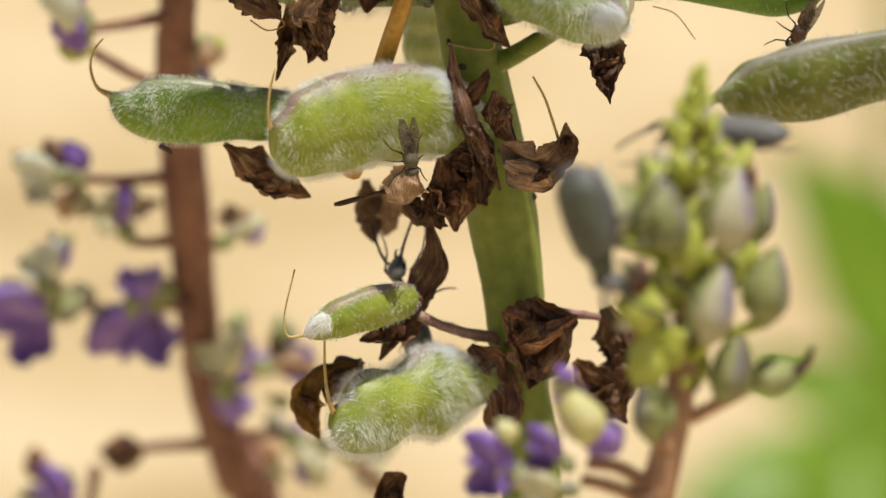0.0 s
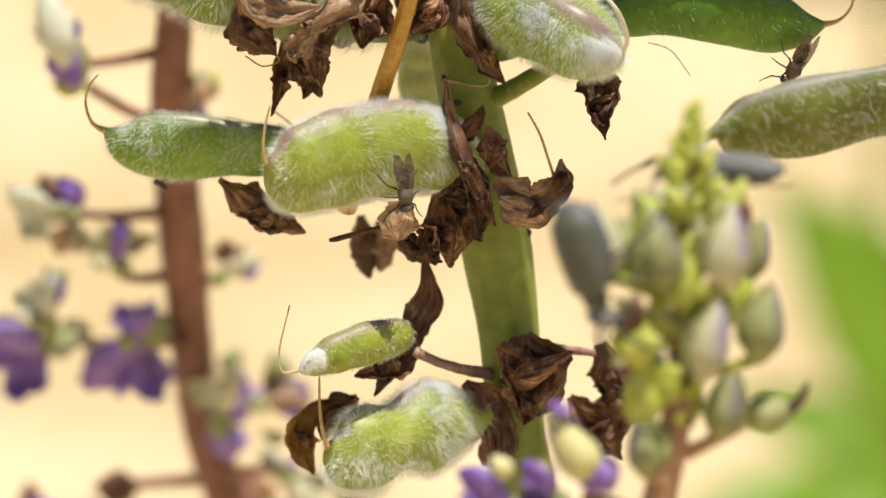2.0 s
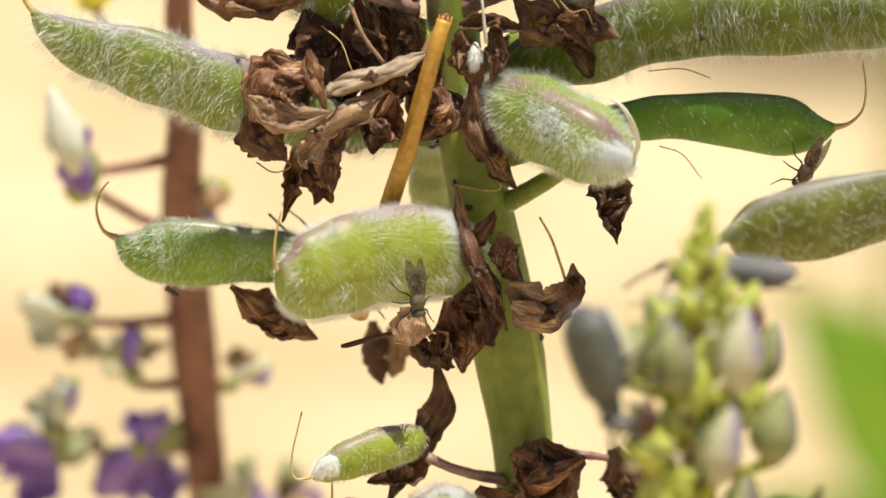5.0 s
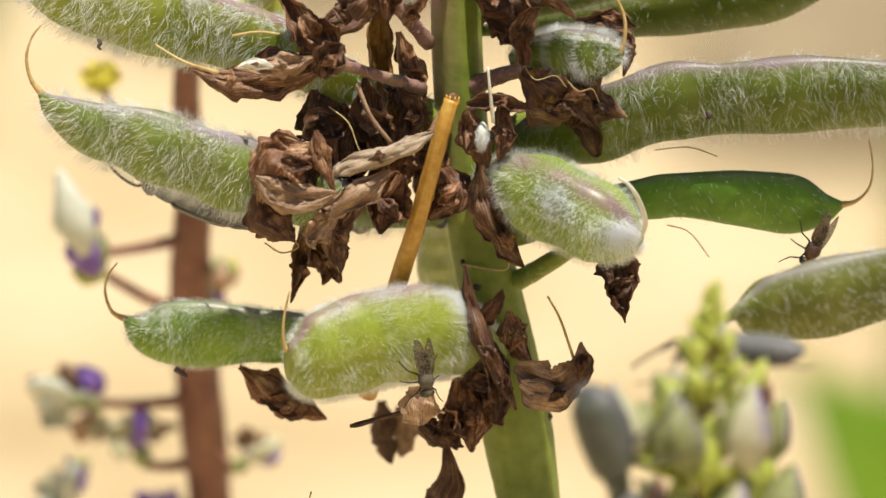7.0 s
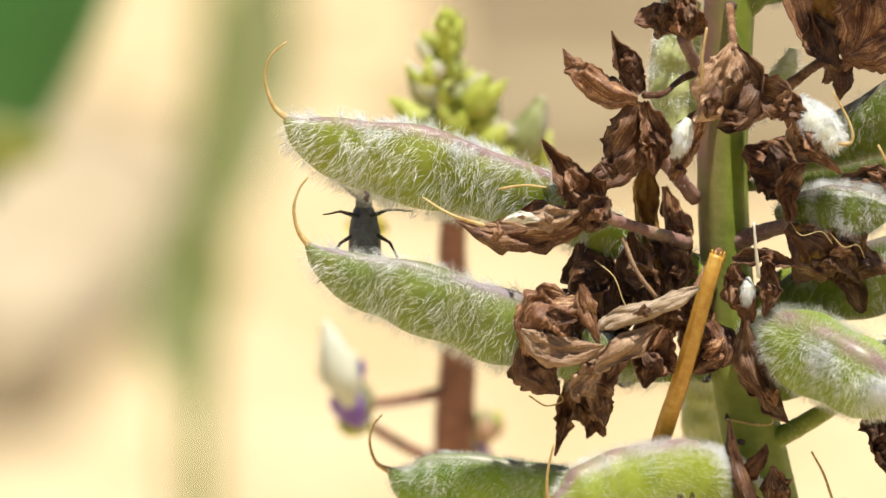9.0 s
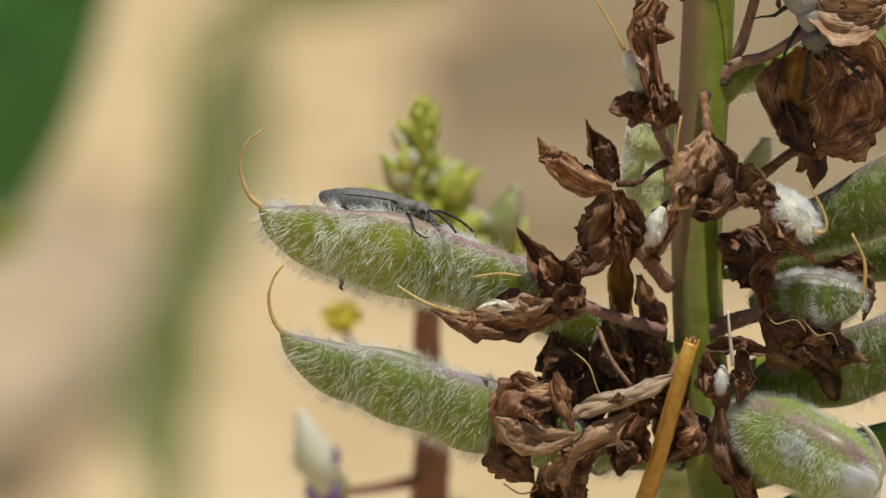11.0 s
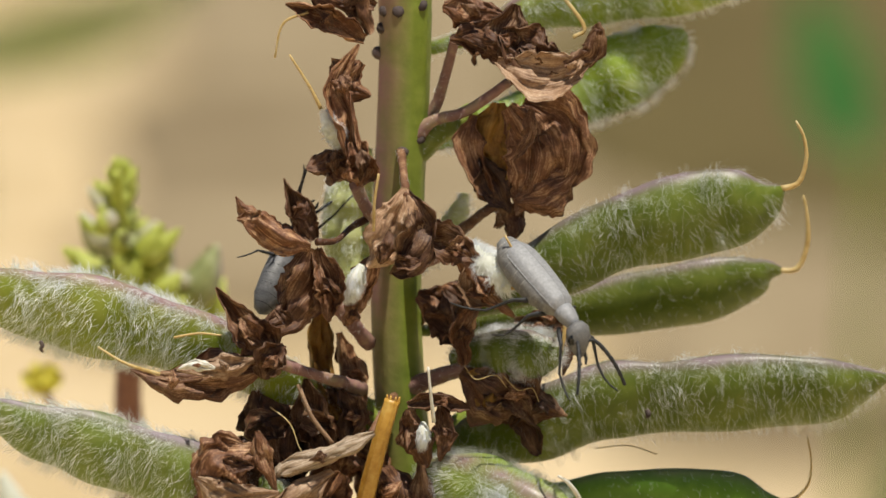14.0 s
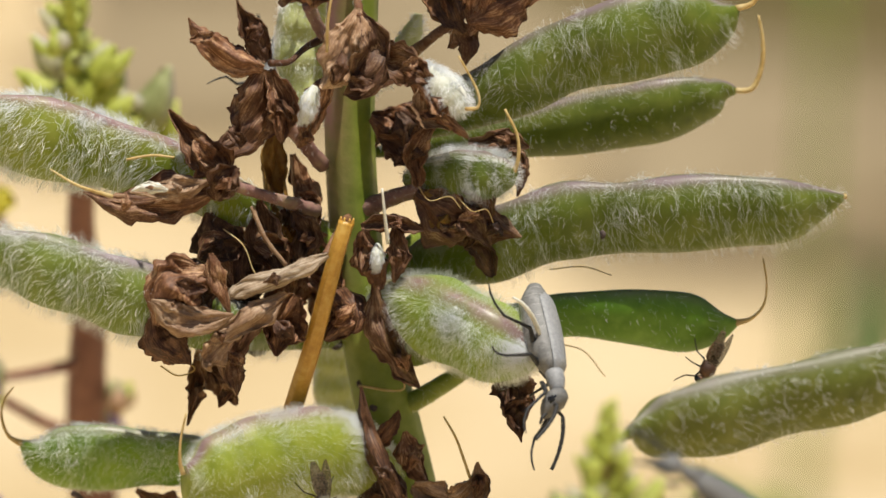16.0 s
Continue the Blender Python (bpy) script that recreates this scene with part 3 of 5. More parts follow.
pod(stalk, [(40, -120, -60, 10), (144, -131, -80, 22), (284, -145, -90, 46), (404, -164, -100, 60), (534, -184, -100, 67), (634, -208, -100, 50), (670, -222, -100, 24), (694, -222, -100, 8)], mat=SHADED_POD,
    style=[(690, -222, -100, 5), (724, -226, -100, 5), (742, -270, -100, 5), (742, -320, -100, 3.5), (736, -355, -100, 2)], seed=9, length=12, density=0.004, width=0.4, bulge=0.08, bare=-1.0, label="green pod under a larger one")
pod(stalk, [(30, 95, 0, 10), (80, 92, 10, 16), (150, 76, 30, 54), (200, 64, 45, 64), (284, 38, 70, 79), (384, 5, 80, 79), (484, 1, 90, 78), (634, -8, 100, 78), (764, -8, 100, 70), (834, -20, 100, 40), (884, -31, 100, 6)], mat=SHADED_POD, seed=10, bumps=6, length=32, density=0.013, lift=0.35, width=0.22, gather=0.8,
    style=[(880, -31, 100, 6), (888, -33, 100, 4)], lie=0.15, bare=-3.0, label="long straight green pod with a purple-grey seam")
pod(stalk, [(60, 205, 0, 10), (110, 200, 10, 16), (198, 190, 30, 30), (328, 178, 50, 42), (398, 170, 55, 48), (498, 175, 60, 56), (588, 186, 60, 65), (648, 194, 60, 42), (690, 189, 60, 8)], mat=DEEP_POD, seed=11, length=12, density=0.003, width=0.4,
    style=[(686, 189, 60, 7), (715, 182, 60, 3.5), (738, 158, 60, 2.6), (744, 120, 60, 2), (738, 75, 60, 1.6)], bulge=0.08, bare=-1.0, label="smooth deep green pod")
pod(stalk, [(130, 880, 40, 20), (60, 892, 80, 48), (-5, 905, 125, 84), (-62, 925, 170, 60), (-110, 942, 210, 76), (-150, 956, 240, 62), (-180, 950, 255, 24)], thick=0.8, up=(-0.5, -0.9, 0.3),
    style=[(-180, 945, 255, 6), (-190, 915, 260, 4), (-196, 870, 260, 3), (-197, 812, 260, 2)], seed=12, density=0.075, length=20, lie=0.25, bulge=0.2, bumps=2, mat=GREEN_POD, width=0.26, gather=0.15, crown=1.5, tufts=((0.35, 5.6, 3.0), (0.97, 4.5, 2.0)), label="short swollen pod thick with white fuzz", lift=2.2)
pod(stalk, [(-40, 742, 150, 10), (-60, 745, 190, 34), (-110, 756, 240, 42), (-170, 776, 270, 38), (-210, 795, 290, 24), (-230, 805, 300, 8)], thick=0.85, seed=13, bulge=0.05, density=0.02, length=8, mat=GREEN_POD, width=0.4, lift=1.3, lie=0.3, gather=0.1,
    style=[(-228, 805, 300, 4), (-262, 808, 300, 2.2), (-268, 770, 300, 2), (-250, 690, 300, 1.6)], label="small young green pod with a white tip", rows=28)
pod(stalk, [(60, -450, -60, 14), (111, -468, -80, 22), (251, -508, -120, 46), (351, -548, -130, 64), (431, -585, -140, 66), (501, -625, -140, 44), (528, -650, -140, 8)], mat=LIME_POD, seed=14, length=24, density=0.03, width=0.36, gather=0.6, label="green pod with pale fuzzy edges", up=(0.5, 1, 0))
pod(stalk, [(60, -620, -60, 14), (161, -648, -80, 22), (291, -698, -100, 50), (411, -715, -110, 56), (561, -735, -110, 54), (680, -762, -110, 30), (720, -775, -110, 8)], mat=LIME_POD, seed=15, length=22, density=0.026, width=0.36, gather=0.6, label="long green pod")
pod(stalk, [(5, -180, -20, 14), (-62, -235, -50, 36), (-76, -320, -60, 42), (-62, -390, -60, 36), (-40, -450, -60, 12)], seed=16, length=20, density=0.03, mat=PALE_POD, label="pale fuzzy pod behind the stem", up=(-1, 0, 0))
pod(stalk, [(40, -230, -20, 10), (90, -270, -30, 24), (118, -320, -40, 30), (135, -365, -40, 10)], seed=17, length=20, density=0.04, mat=PALE_POD, label="small fuzzy pod behind withered petals", rows=26)
pod(stalk, [(40, 170, -100, 12), (-8, 205, -160, 32), (-24, 265, -200, 36), (-18, 330, -210, 32), (0, 390, -210, 12)], seed=18, length=14, density=0.03, mat=PALE_POD, label="pale green pod behind the stem", up=(-1, 0, 0))

petal("sepal", [(40, 405, 150, 18), (62, 378, 165, 20), (84, 348, 172, 13), (90, 334, 175, 3)], DARK_DRY, stalk, 901, 1.3, 0.2, label="dark dry pointed sepal")

# pedicels and branch stubs on the stem
for i, row in enumerate([[(40, 200, 0, 30), (110, 240, 20, 20), (190, 215, 40, 14)], [(70, 338, 10, 24), (130, 312, 25, 18), (215, 262, 60, 15)],
                         [(40, -430, 0, 26), (85, -470, 0, 22), (150, -510, -40, 18)], [(52, -470, 20, 15), (80, -495, 30, 11), (140, -512, 45, 9.5), (215, -562, 75, 9)],
                         [(56, -490, -10, 13), (84, -520, 0, 11), (104, -580, 20, 9.5), (122, -645, 50, 9)], [(30, -20, 20, 18), (80, -40, 60, 15), (140, -58, 120, 13)],
                         [(30, -250, 30, 16), (70, -250, 80, 14), (120, -275, 140, 12)], [(40, 110, 0, 22), (100, 60, 12, 24), (170, 25, 22, 28)], [(-10, 62, 0, 28), (-50, 28, 20, 26), (-76, -12, 24, 20)]]):
    tube("pedicel", row, PEDICEL if i in (3, 4, 5, 6) else STEM, stalk, "pinkish pod stalk" if i in (3, 4, 5, 6) else "green pod stalk", rough=0.05, seed=i, down=14)
for i, (u, v, w) in enumerate([(54, -463, 11), (-16, -616, 12), (24, -440, 11), (-38, -101, 11), (20, -690, 12), (-10, -660, 10), (60, -700, 11), (24, 287, 9), (168, 560, 8), (-20, 215, 12), (45, 330, 9), (-5, -690, 10)]):
    mid, wide = np.interp(v, (-700, -300, -130, 80, 240, 420, 700), (31, 14, 10, 22, 47, 85, 128)), np.interp(v, (-700, -300, 80, 420, 700), (46, 45, 47, 56, 57))
    top = math.sqrt(max(wide ** 2 - (u - mid) ** 2, 150))
    tube("scar", [(u, v + 1, top - 14, w * 0.9), (u + 1, v - 1, top - 2, w), (u + 1, v - 2, top + 3, w * 0.7)], SCAR, stalk, "dark round flower scar", n=8, sides=11, rough=0.12, seed=i)

# ---- withered flowers on the stalk ----
withered(stalk, [(DRY, [(-205, -80, 30, 60), (-250, -130, 36, 70), (-309, -203, 12, 60)], 1.4), (DRY, [(-200, -65, 26, 60), (-300, -45, 38, 70), (-390, -40, 28, 70), (-462, -60, 8, 60)], 1.6),
                 (WHITE_STYLE, [(-312, -60, 5, 112), (-345, -66, 9, 116), (-376, -60, 4, 112)], 0.8, -1), (PALE_DRY, [(-240, -75, 14, 85), (-300, -62, 20, 95), (-380, -58, 10, 90)], 1.0), (DRY, [(-190, -100, 22, 80), (-215, -70, 36, 95), (-225, -40, 20, 80)], 1.5)],
         1, pedicel=[(-205, -70, 210, 12), (-130, -45, 160, 10), (-50, -20, 60, 14)], style=[(-410, -50, 240, 4), (-470, -70, 250, 3), (-520, -100, 250, 2)], d=160)
withered(stalk, [(DRY, [(-140, -272, 30, 60), (-200, -290, 44, 70), (-250, -330, 30, 70), (-272, -364, 8, 60)], 1.7), (DRY, [(-135, -285, 22, 40), (-160, -340, 30, 40), (-186, -396, 8, 40)], 1.5),
                 (DRY, [(-135, -270, 30, 50), (-160, -200, 46, 60), (-190, -150, 30, 60), (-238, -126, 8, 60)], 1.6), (DRY, [(-130, -270, 26, 40), (-105, -200, 34, 50), (-110, -140, 16, 50)], 1.4)],
         2, pedicel=[(-128, -282, 215, 7), (-95, -284, 170, 5.5), (-70, -305, 110, 5.5), (-42, -322, 50, 8)], d=160, pmat=DARK_DRY)
withered(stalk, [(AMBER_DRY, [(-120, -170, 18, 0), (-128, -90, 32, 10), (-110, -10, 30, 0), (-80, 54, 10, 0)], 1.5), (DRY, [(-90, -120, 20, 0), (-70, -40, 36, -10), (-60, 40, 20, -10)], 1.3)],
         3, pedicel=[(-125, -200, 140, 13), (-80, -150, 100, 13), (-38, -100, 40, 14)], d=60)
withered(stalk, [(DRY, [(-60, -395, 30, 20), (-100, -425, 38, 20), (-146, -412, 16, 20)], 1.4), (DRY, [(-60, -390, 34, 30), (-70, -480, 34, 30), (-90, -560, 26, 20), (-50, -632, 14, 20)], 1.5), (DRY, [(-45, -600, 20, 10), (-80, -560, 34, 20), (-30, -540, 14, 10)], 1.2),
                 (DRY, [(-50, -380, 24, 40), (-50, -420, 36, 50), (-65, -460, 26, 40)], 1.6)],
         4, pedicel=[(-60, -385, 130, 13), (-45, -350, 100, 11), (-25, -320, 40, 12)], style=[(-119, -518, 120, 4), (-140, -560, 120, 3), (-174, -615, 120, 2)], d=110)
withered(stalk, [(DRY, [(-40, -640, 26, 0), (-110, -680, 34, 10), (-180, -705, 10, 0)], 1.5), (DRY, [(-30, -650, 30, 10), (-60, -720, 40, 10), (-90, -770, 16, 0)], 1.4), (DARK_DRY, [(-20, -700, 26, 0), (-110, -740, 40, 0), (-170, -770, 16, 0)], 1.2)],
         5, style=[(-140, -690, 110, 3), (-185, -670, 110, 2.4), (-200, -610, 110, 2)], d=100)
withered(stalk, [(PALE_DRY, [(30, -378, 14, 60), (20, -330, 38, 80), (-10, -270, 44, 80), (-40, -235, 22, 70)], 1.5), (DRY, [(34, -370, 18, 60), (60, -310, 40, 80), (30, -245, 34, 80), (0, -225, 12, 70)], 1.5), (DRY, [(-20, -260, 26, 60), (-52, -200, 30, 60), (-70, -150, 26, 50), (-82, -132, 10, 50)], 1.7),
                 (DRY, [(50, -290, 18, 60), (115, -275, 30, 70), (160, -245, 20, 70)], 1.4), (DRY, [(110, -262, 26, 70), (165, -200, 34, 80), (220, -145, 12, 80)], 1.5), (PALE_DRY, [(140, -250, 20, 60), (150, -190, 28, 60), (190, -160, 10, 60)], 1.3)],
         6, pedicel=[(22, -442, 40, 8), (26, -405, 120, 7), (32, -360, 195, 8)], style=[(-28, -300, 240, 3), (-26, -350, 250, 3), (-18, -402, 250, 2.4)], d=130, pmat=DRY)
withered(stalk, [(DRY, [(165, -180, 16, 60), (124, -120, 24, 70), (130, -60, 24, 60)], 1.6), (DRY, [(125, -50, 30, 70), (190, -5, 48, 90), (260, 15, 34, 80), (312, 32, 6, 80)], 1.3), (DRY, [(150, -40, 34, 60), (220, -10, 44, 80), (255, 48, 12, 80)], 1.2),
                 (AMBER_DRY, [(140, -50, 30, 70), (170, 0, 34, 70), (180, 20, 14, 70)], 1.2), (DRY, [(220, -138, 16, 20), (280, -140, 26, 20), (328, -128, 8, 20)], 1.2), (DRY, [(300, -130, 12, 10), (312, -90, 16, 20), (305, -40, 8, 10)], 1.2)],
         7, d=90)
withered(stalk, [(DARK_DRY, [(50, -190, 30, 0), (100, -160, 48, 0), (95, -100, 24, 0)], 1.3), (DRY, [(60, -150, 20, 0), (110, -120, 36, 10), (120, -90, 14, 0)], 1.3)], 8, d=70)
withered(stalk, [(DRY, [(28, 8, 14, 60), (90, 2, 20, 70), (140, 18, 8, 60)], 1.4), (DRY, [(34, 15, 22, 60), (40, 70, 34, 70), (62, 122, 20, 60)], 1.7), (DRY, [(85, 10, 14, 60), (95, 60, 22, 70), (85, 110, 10, 70)], 1.4), (DRY, [(50, 110, 18, 60), (62, 190, 34, 70), (95, 250, 34, 60), (128, 295, 12, 60)], 1.5),
                 (DARK_DRY, [(140, 40, 20, 0), (215, 30, 34, 10), (262, 100, 24, 0)], 1.4)],
         9, style=[(75, 40, 220, 4), (70, -10, 230, 3.2), (66, -58, 230, 2.4)], d=120, smat=WHITE_STYLE)
# Hood-shaped flower; its last, small dark petal stands for the shade in the hollow.
withered(stalk, [(DARK_DRY, [(-335, 160, 34, 30), (-288, 118, 52, 30), (-225, 100, 38, 30)], 0.7), (DRY, [(-335, 180, 26, 70), (-318, 118, 48, 95), (-285, 96, 50, 100), (-225, 88, 30, 85)], 0.9, -1), (PALE_DRY, [(-345, 135, 20, 100), (-312, 158, 36, 118), (-255, 172, 30, 118), (-200, 162, 12, 105)], 1.1, -1),
                 (DARK_DRY, [(-345, 162, 24, 55), (-326, 205, 42, 65), (-292, 234, 30, 60), (-276, 250, 8, 55)], 1.2, -1), (DRY, [(-240, 52, 14, 95), (-226, 105, 24, 105), (-205, 160, 10, 95)], 1.4, -1), (DARK_DRY, [(-300, 104, 12, 112), (-275, 112, 17, 116), (-245, 116, 9, 112)], 1.2, 1)], 10, d=190, crumple=0.24, scraps=False)
withered(stalk, [(DARK_DRY, [(-220, -10, 40, 0), (-190, 80, 62, 0), (-170, 170, 40, 0)], 1.0), (DRY, [(-120, 0, 40, 0), (-100, 100, 58, 0), (-108, 180, 30, 0)], 1.1), (DARK_DRY, [(-200, 150, 40, 0), (-165, 195, 46, 0), (-160, 235, 20, 0)], 1.1), (DRY, [(-60, 20, 40, 0), (-40, 110, 56, 0), (-50, 195, 30, 0)], 1.0), (DARK_DRY, [(-260, 60, 30, -10), (-250, 160, 60, -10), (-230, 260, 30, -10)], 0.9)], 27, d=50)
withered(stalk, [(WOOD_DRY, [(-30, 58, 16, 80), (-70, 78, 25, 92), (-130, 100, 26, 92), (-190, 124, 24, 85), (-206, 134, 10, 80)], 1.6, -1), (PALE_DRY, [(-105, 125, 24, 80), (-165, 165, 34, 95), (-225, 200, 20, 90), (-244, 212, 8, 85)], 1.6, -1), (PALE_DRY, [(-190, 190, 14, 70), (-232, 228, 24, 80), (-248, 250, 16, 78), (-240, 262, 8, 70)], 1.5, -1), (DRY, [(-160, 150, 30, 30), (-198, 240, 34, 40), (-196, 305, 12, 40)], 1.5), (DARK_DRY, [(-90, 130, 34, 20), (-112, 190, 40, 10), (-125, 236, 16, 10)], 1.3),
                 (DARK_DRY, [(-40, 110, 30, 10), (-5, 165, 44, 10), (-40, 210, 20, 10)], 1.3)], 11, pedicel=[(-35, 60, 250, 8), (-20, 30, 200, 7), (5, -5, 60, 9)], d=190, pmat=DRY)
withered(stalk, [(DARK_DRY, [(-240, -20, 30, 10), (-220, 50, 52, 20), (-190, 110, 30, 20)], 1.4), (DRY, [(-150, -40, 26, 10), (-135, 40, 48, 20), (-105, 100, 24, 20)], 1.5), (DRY, [(-260, 70, 16, 30), (-225, 40, 24, 40), (-200, 110, 10, 40)], 1.3), (DRY, [(-90, -20, 16, 10), (-70, 30, 26, 10), (-80, 90, 10, 10)], 1.3)],
         12, pedicel=[(-165, -30, 190, 4), (-140, 30, 200, 4), (-105, 76, 200, 4)], d=110, pmat=PALE_DRY)
withered(stalk, [(DRY, [(-262, 222, 20, 30), (-268, 290, 20, 20), (-284, 356, 7, 10)], 1.4), (DRY, [(-255, 240, 22, 0), (-222, 282, 30, 10), (-196, 322, 16, 0)], 1.5), (DRY, [(-215, 240, 24, 0), (-205, 280, 24, 0), (-228, 325, 10, 0)], 1.4)], 13, d=60)
withered(stalk, [(DARK_DRY, [(24, 292, 8, 40), (32, 360, 26, 50), (62, 450, 36, 60), (112, 548, 12, 60)], 1.8), (DARK_DRY, [(60, 420, 24, 40), (85, 500, 32, 40), (78, 570, 12, 40)], 1.6), (DRY, [(100, 372, 12, 20), (112, 420, 36, 30), (140, 465, 22, 20)], 1.6), (PALE_DRY, [(112, 470, 34, 40), (175, 505, 46, 50), (225, 470, 30, 50), (228, 428, 8, 50)], 1.3),
                 (PALE_DRY, [(120, 500, 16, 60), (180, 520, 24, 70), (205, 540, 8, 60)], 1.2)],
         14, style=[(214, 456, 200, 3), (204, 425, 205, 2.8), (190, 385, 205, 2.6), (169, 347, 205, 2)], d=140)
withered(stalk, [(DRY, [(10, 490, 26, 20), (30, 560, 40, 20), (34, 622, 16, 20)], 1.0), (DARK_DRY, [(30, 450, 30, 30), (60, 500, 44, 40), (84, 560, 20, 40)], 1.2), (DARK_DRY, [(-5, 530, 14, 20), (0, 580, 26, 20), (8, 618, 10, 20)], 1.2), (DARK_DRY, [(-65, 552, 14, 20), (-30, 590, 24, 20), (20, 612, 10, 20)], 1.5), (DRY, [(45, 470, 26, 10), (60, 540, 34, 10), (90, 575, 10, 10)], 1.4)], 15, d=110)
withered(stalk, [(DRY, [(-375, 468, 16, 0), (-320, 510, 34, 0), (-270, 545, 34, 0), (-222, 562, 10, 0)], 1.5), (DRY, [(-250, 520, 22, 0), (-290, 540, 30, 0), (-340, 525, 10, 0)], 1.3)], 16, d=20)
withered(stalk, [(PALE_DRY, [(-40, 505, 20, 150), (-58, 540, 36, 160), (-56, 574, 20, 150)], 0.8), (DRY, [(-125, 530, 20, -340), (-122, 590, 26, -340), (-108, 642, 14, -340)], 1.2), (PALE_DRY, [(-95, 540, 20, -360), (-82, 590, 24, -360), (-92, 630, 12, -360)], 0.8)],
         17, crumple=0.13, scraps=False, style=[(-80, 549, 230, 4.5), (-130, 562, 230, 5), (-165, 572, 230, 5.5), (-181, 575, 230, 3.5)], d=80, smat=DARK_DRY)
withered(stalk, [(DRY, [(-12, 600, 18, 20), (-4, 680, 40, 30), (-40, 745, 34, 30), (-70, 800, 30, 20), (-100, 850, 10, 20)], 1.5), (DRY, [(-20, 770, 20, 30), (-80, 800, 32, 30), (-135, 815, 12, 30)], 1.4)], 18, pedicel=[(-30, 770, 110, 9), (30, 795, 90, 9), (110, 811, 30, 12)], d=60)
withered(stalk, [(DRY, [(165, 740, 60, 40), (180, 810, 62, 50), (172, 870, 34, 50), (165, 900, 8, 50)], 1.0), (DRY, [(120, 760, 20, 60), (170, 800, 40, 70), (250, 770, 20, 60)], 1.2)], 19, pedicel=[(160, 745, 60, 8), (220, 762, 80, 8), (290, 772, 60, 7)], d=70)
withered(stalk, [(DARK_DRY, [(300, 755, 28, 0), (335, 850, 52, 0), (310, 955, 20, 0)], 1.4), (DRY, [(245, 850, 24, 0), (300, 910, 44, 0), (340, 960, 14, 0)], 1.3)], 20, d=-20)
withered(stalk, [(AMBER_DRY, [(-140, 860, 20, 0), (-205, 880, 34, 0), (-228, 930, 34, 0), (-205, 990, 10, 0)], 1.5), (DRY, [(-130, 850, 24, 0), (-170, 880, 34, 0), (-190, 930, 14, 0)], 1.4)], 21, d=60)
withered(stalk, [(DARK_DRY, [(60, 825, 22, 20), (112, 880, 36, 20), (118, 970, 30, 20), (100, 1000, 8, 20)], 1.4), (DRY, [(-60, 1050, 22, 0), (-80, 1090, 34, 0), (-60, 1160, 14, 0)], 1.4)], 22, d=80)
withered(stalk, [(DARK_DRY, [(282, 270, 36, 100), (296, 330, 34, 100), (306, 395, 5, 100)], 1.3), (DRY, [(310, 280, 18, 90), (318, 320, 20, 90), (312, 360, 6, 90)], 1.2)], 23, d=60)
withered(stalk, [(DRY, [(215, -520, 38, 30), (262, -455, 52, 45), (250, -375, 40, 40), (225, -325, 14, 30)], 0.9), (DRY, [(240, -525, 30, 20), (300, -500, 46, 30), (325, -430, 46, 30), (305, -362, 26, 20)], 0.9), (DRY, [(330, -400, 30, 30), (280, -365, 44, 45), (225, -350, 26, 40)], 0.8),
                 (DRY, [(152, -505, 14, 10), (140, -450, 26, 20), (165, -380, 26, 20), (190, -340, 10, 10)], 1.5), (AMBER_DRY, [(200, -525, 34, 20), (192, -450, 44, 25), (205, -380, 26, 20)], 0.8), (DARK_DRY, [(165, -430, 20, 20), (190, -370, 26, 25), (215, -330, 12, 20)], 1.2),
                 (DRY, [(190, -345, 18, 10), (222, -312, 30, 15), (216, -272, 12, 10)], 1.4), (DRY, [(255, -515, 8, 70), (250, -470, 12, 80), (222, -420, 5, 75)], 0.6)],
         24, pedicel=[(190, -345, 60, 9), (160, -325, 60, 9), (115, -290, 20, 11)], d=40, pmat=DRY, crumple=0.2, scraps=False)
withered(stalk, [(PALE_DRY, [(195, -600, 24, 40), (265, -572, 36, 60), (330, -588, 26, 50), (352, -610, 10, 40)], 1.1), (DRY, [(315, -590, 18, 60), (358, -612, 26, 66), (372, -650, 14, 60), (378, -668, 5, 60)], 1.3), (DRY, [(200, -650, 30, 20), (260, -610, 44, 30), (330, -600, 20, 30)], 1.4), (DARK_DRY, [(110, -640, 20, 0), (170, -640, 48, 10), (230, -600, 20, 0)], 1.3), (DRY, [(230, -700, 22, 20), (215, -640, 34, 20), (200, -590, 14, 20)], 1.4), (DRY, [(100, -700, 22, 0), (150, -690, 36, 0), (210, -680, 12, 0)], 1.3)],
         25, style=[(330, -640, 120, 4), (350, -660, 120, 4), (300, -730, 120, 3)], d=80)

# white tufts of young pods inside withered flowers
for i, row in enumerate([[(-85, -448, 130, 8), (-98, -480, 135, 22), (-112, -515, 130, 6)], [(-50, -240, 190, 8), (-62, -210, 200, 20), (-74, -175, 195, 6)], [(56, 40, 200, 5), (56, 62, 210, 14), (54, 85, 205, 5)], [(-176, 778, 285, 6), (-204, 787, 302, 21), (-228, 803, 304, 6)]]):
    pod(stalk, row, 0.8, seed=40 + i, mat=WHITE_POD, density=0.14, length=13, rows=14, name="young_pod", label="tiny silvery young pod in a withered flower", lift=0.5)

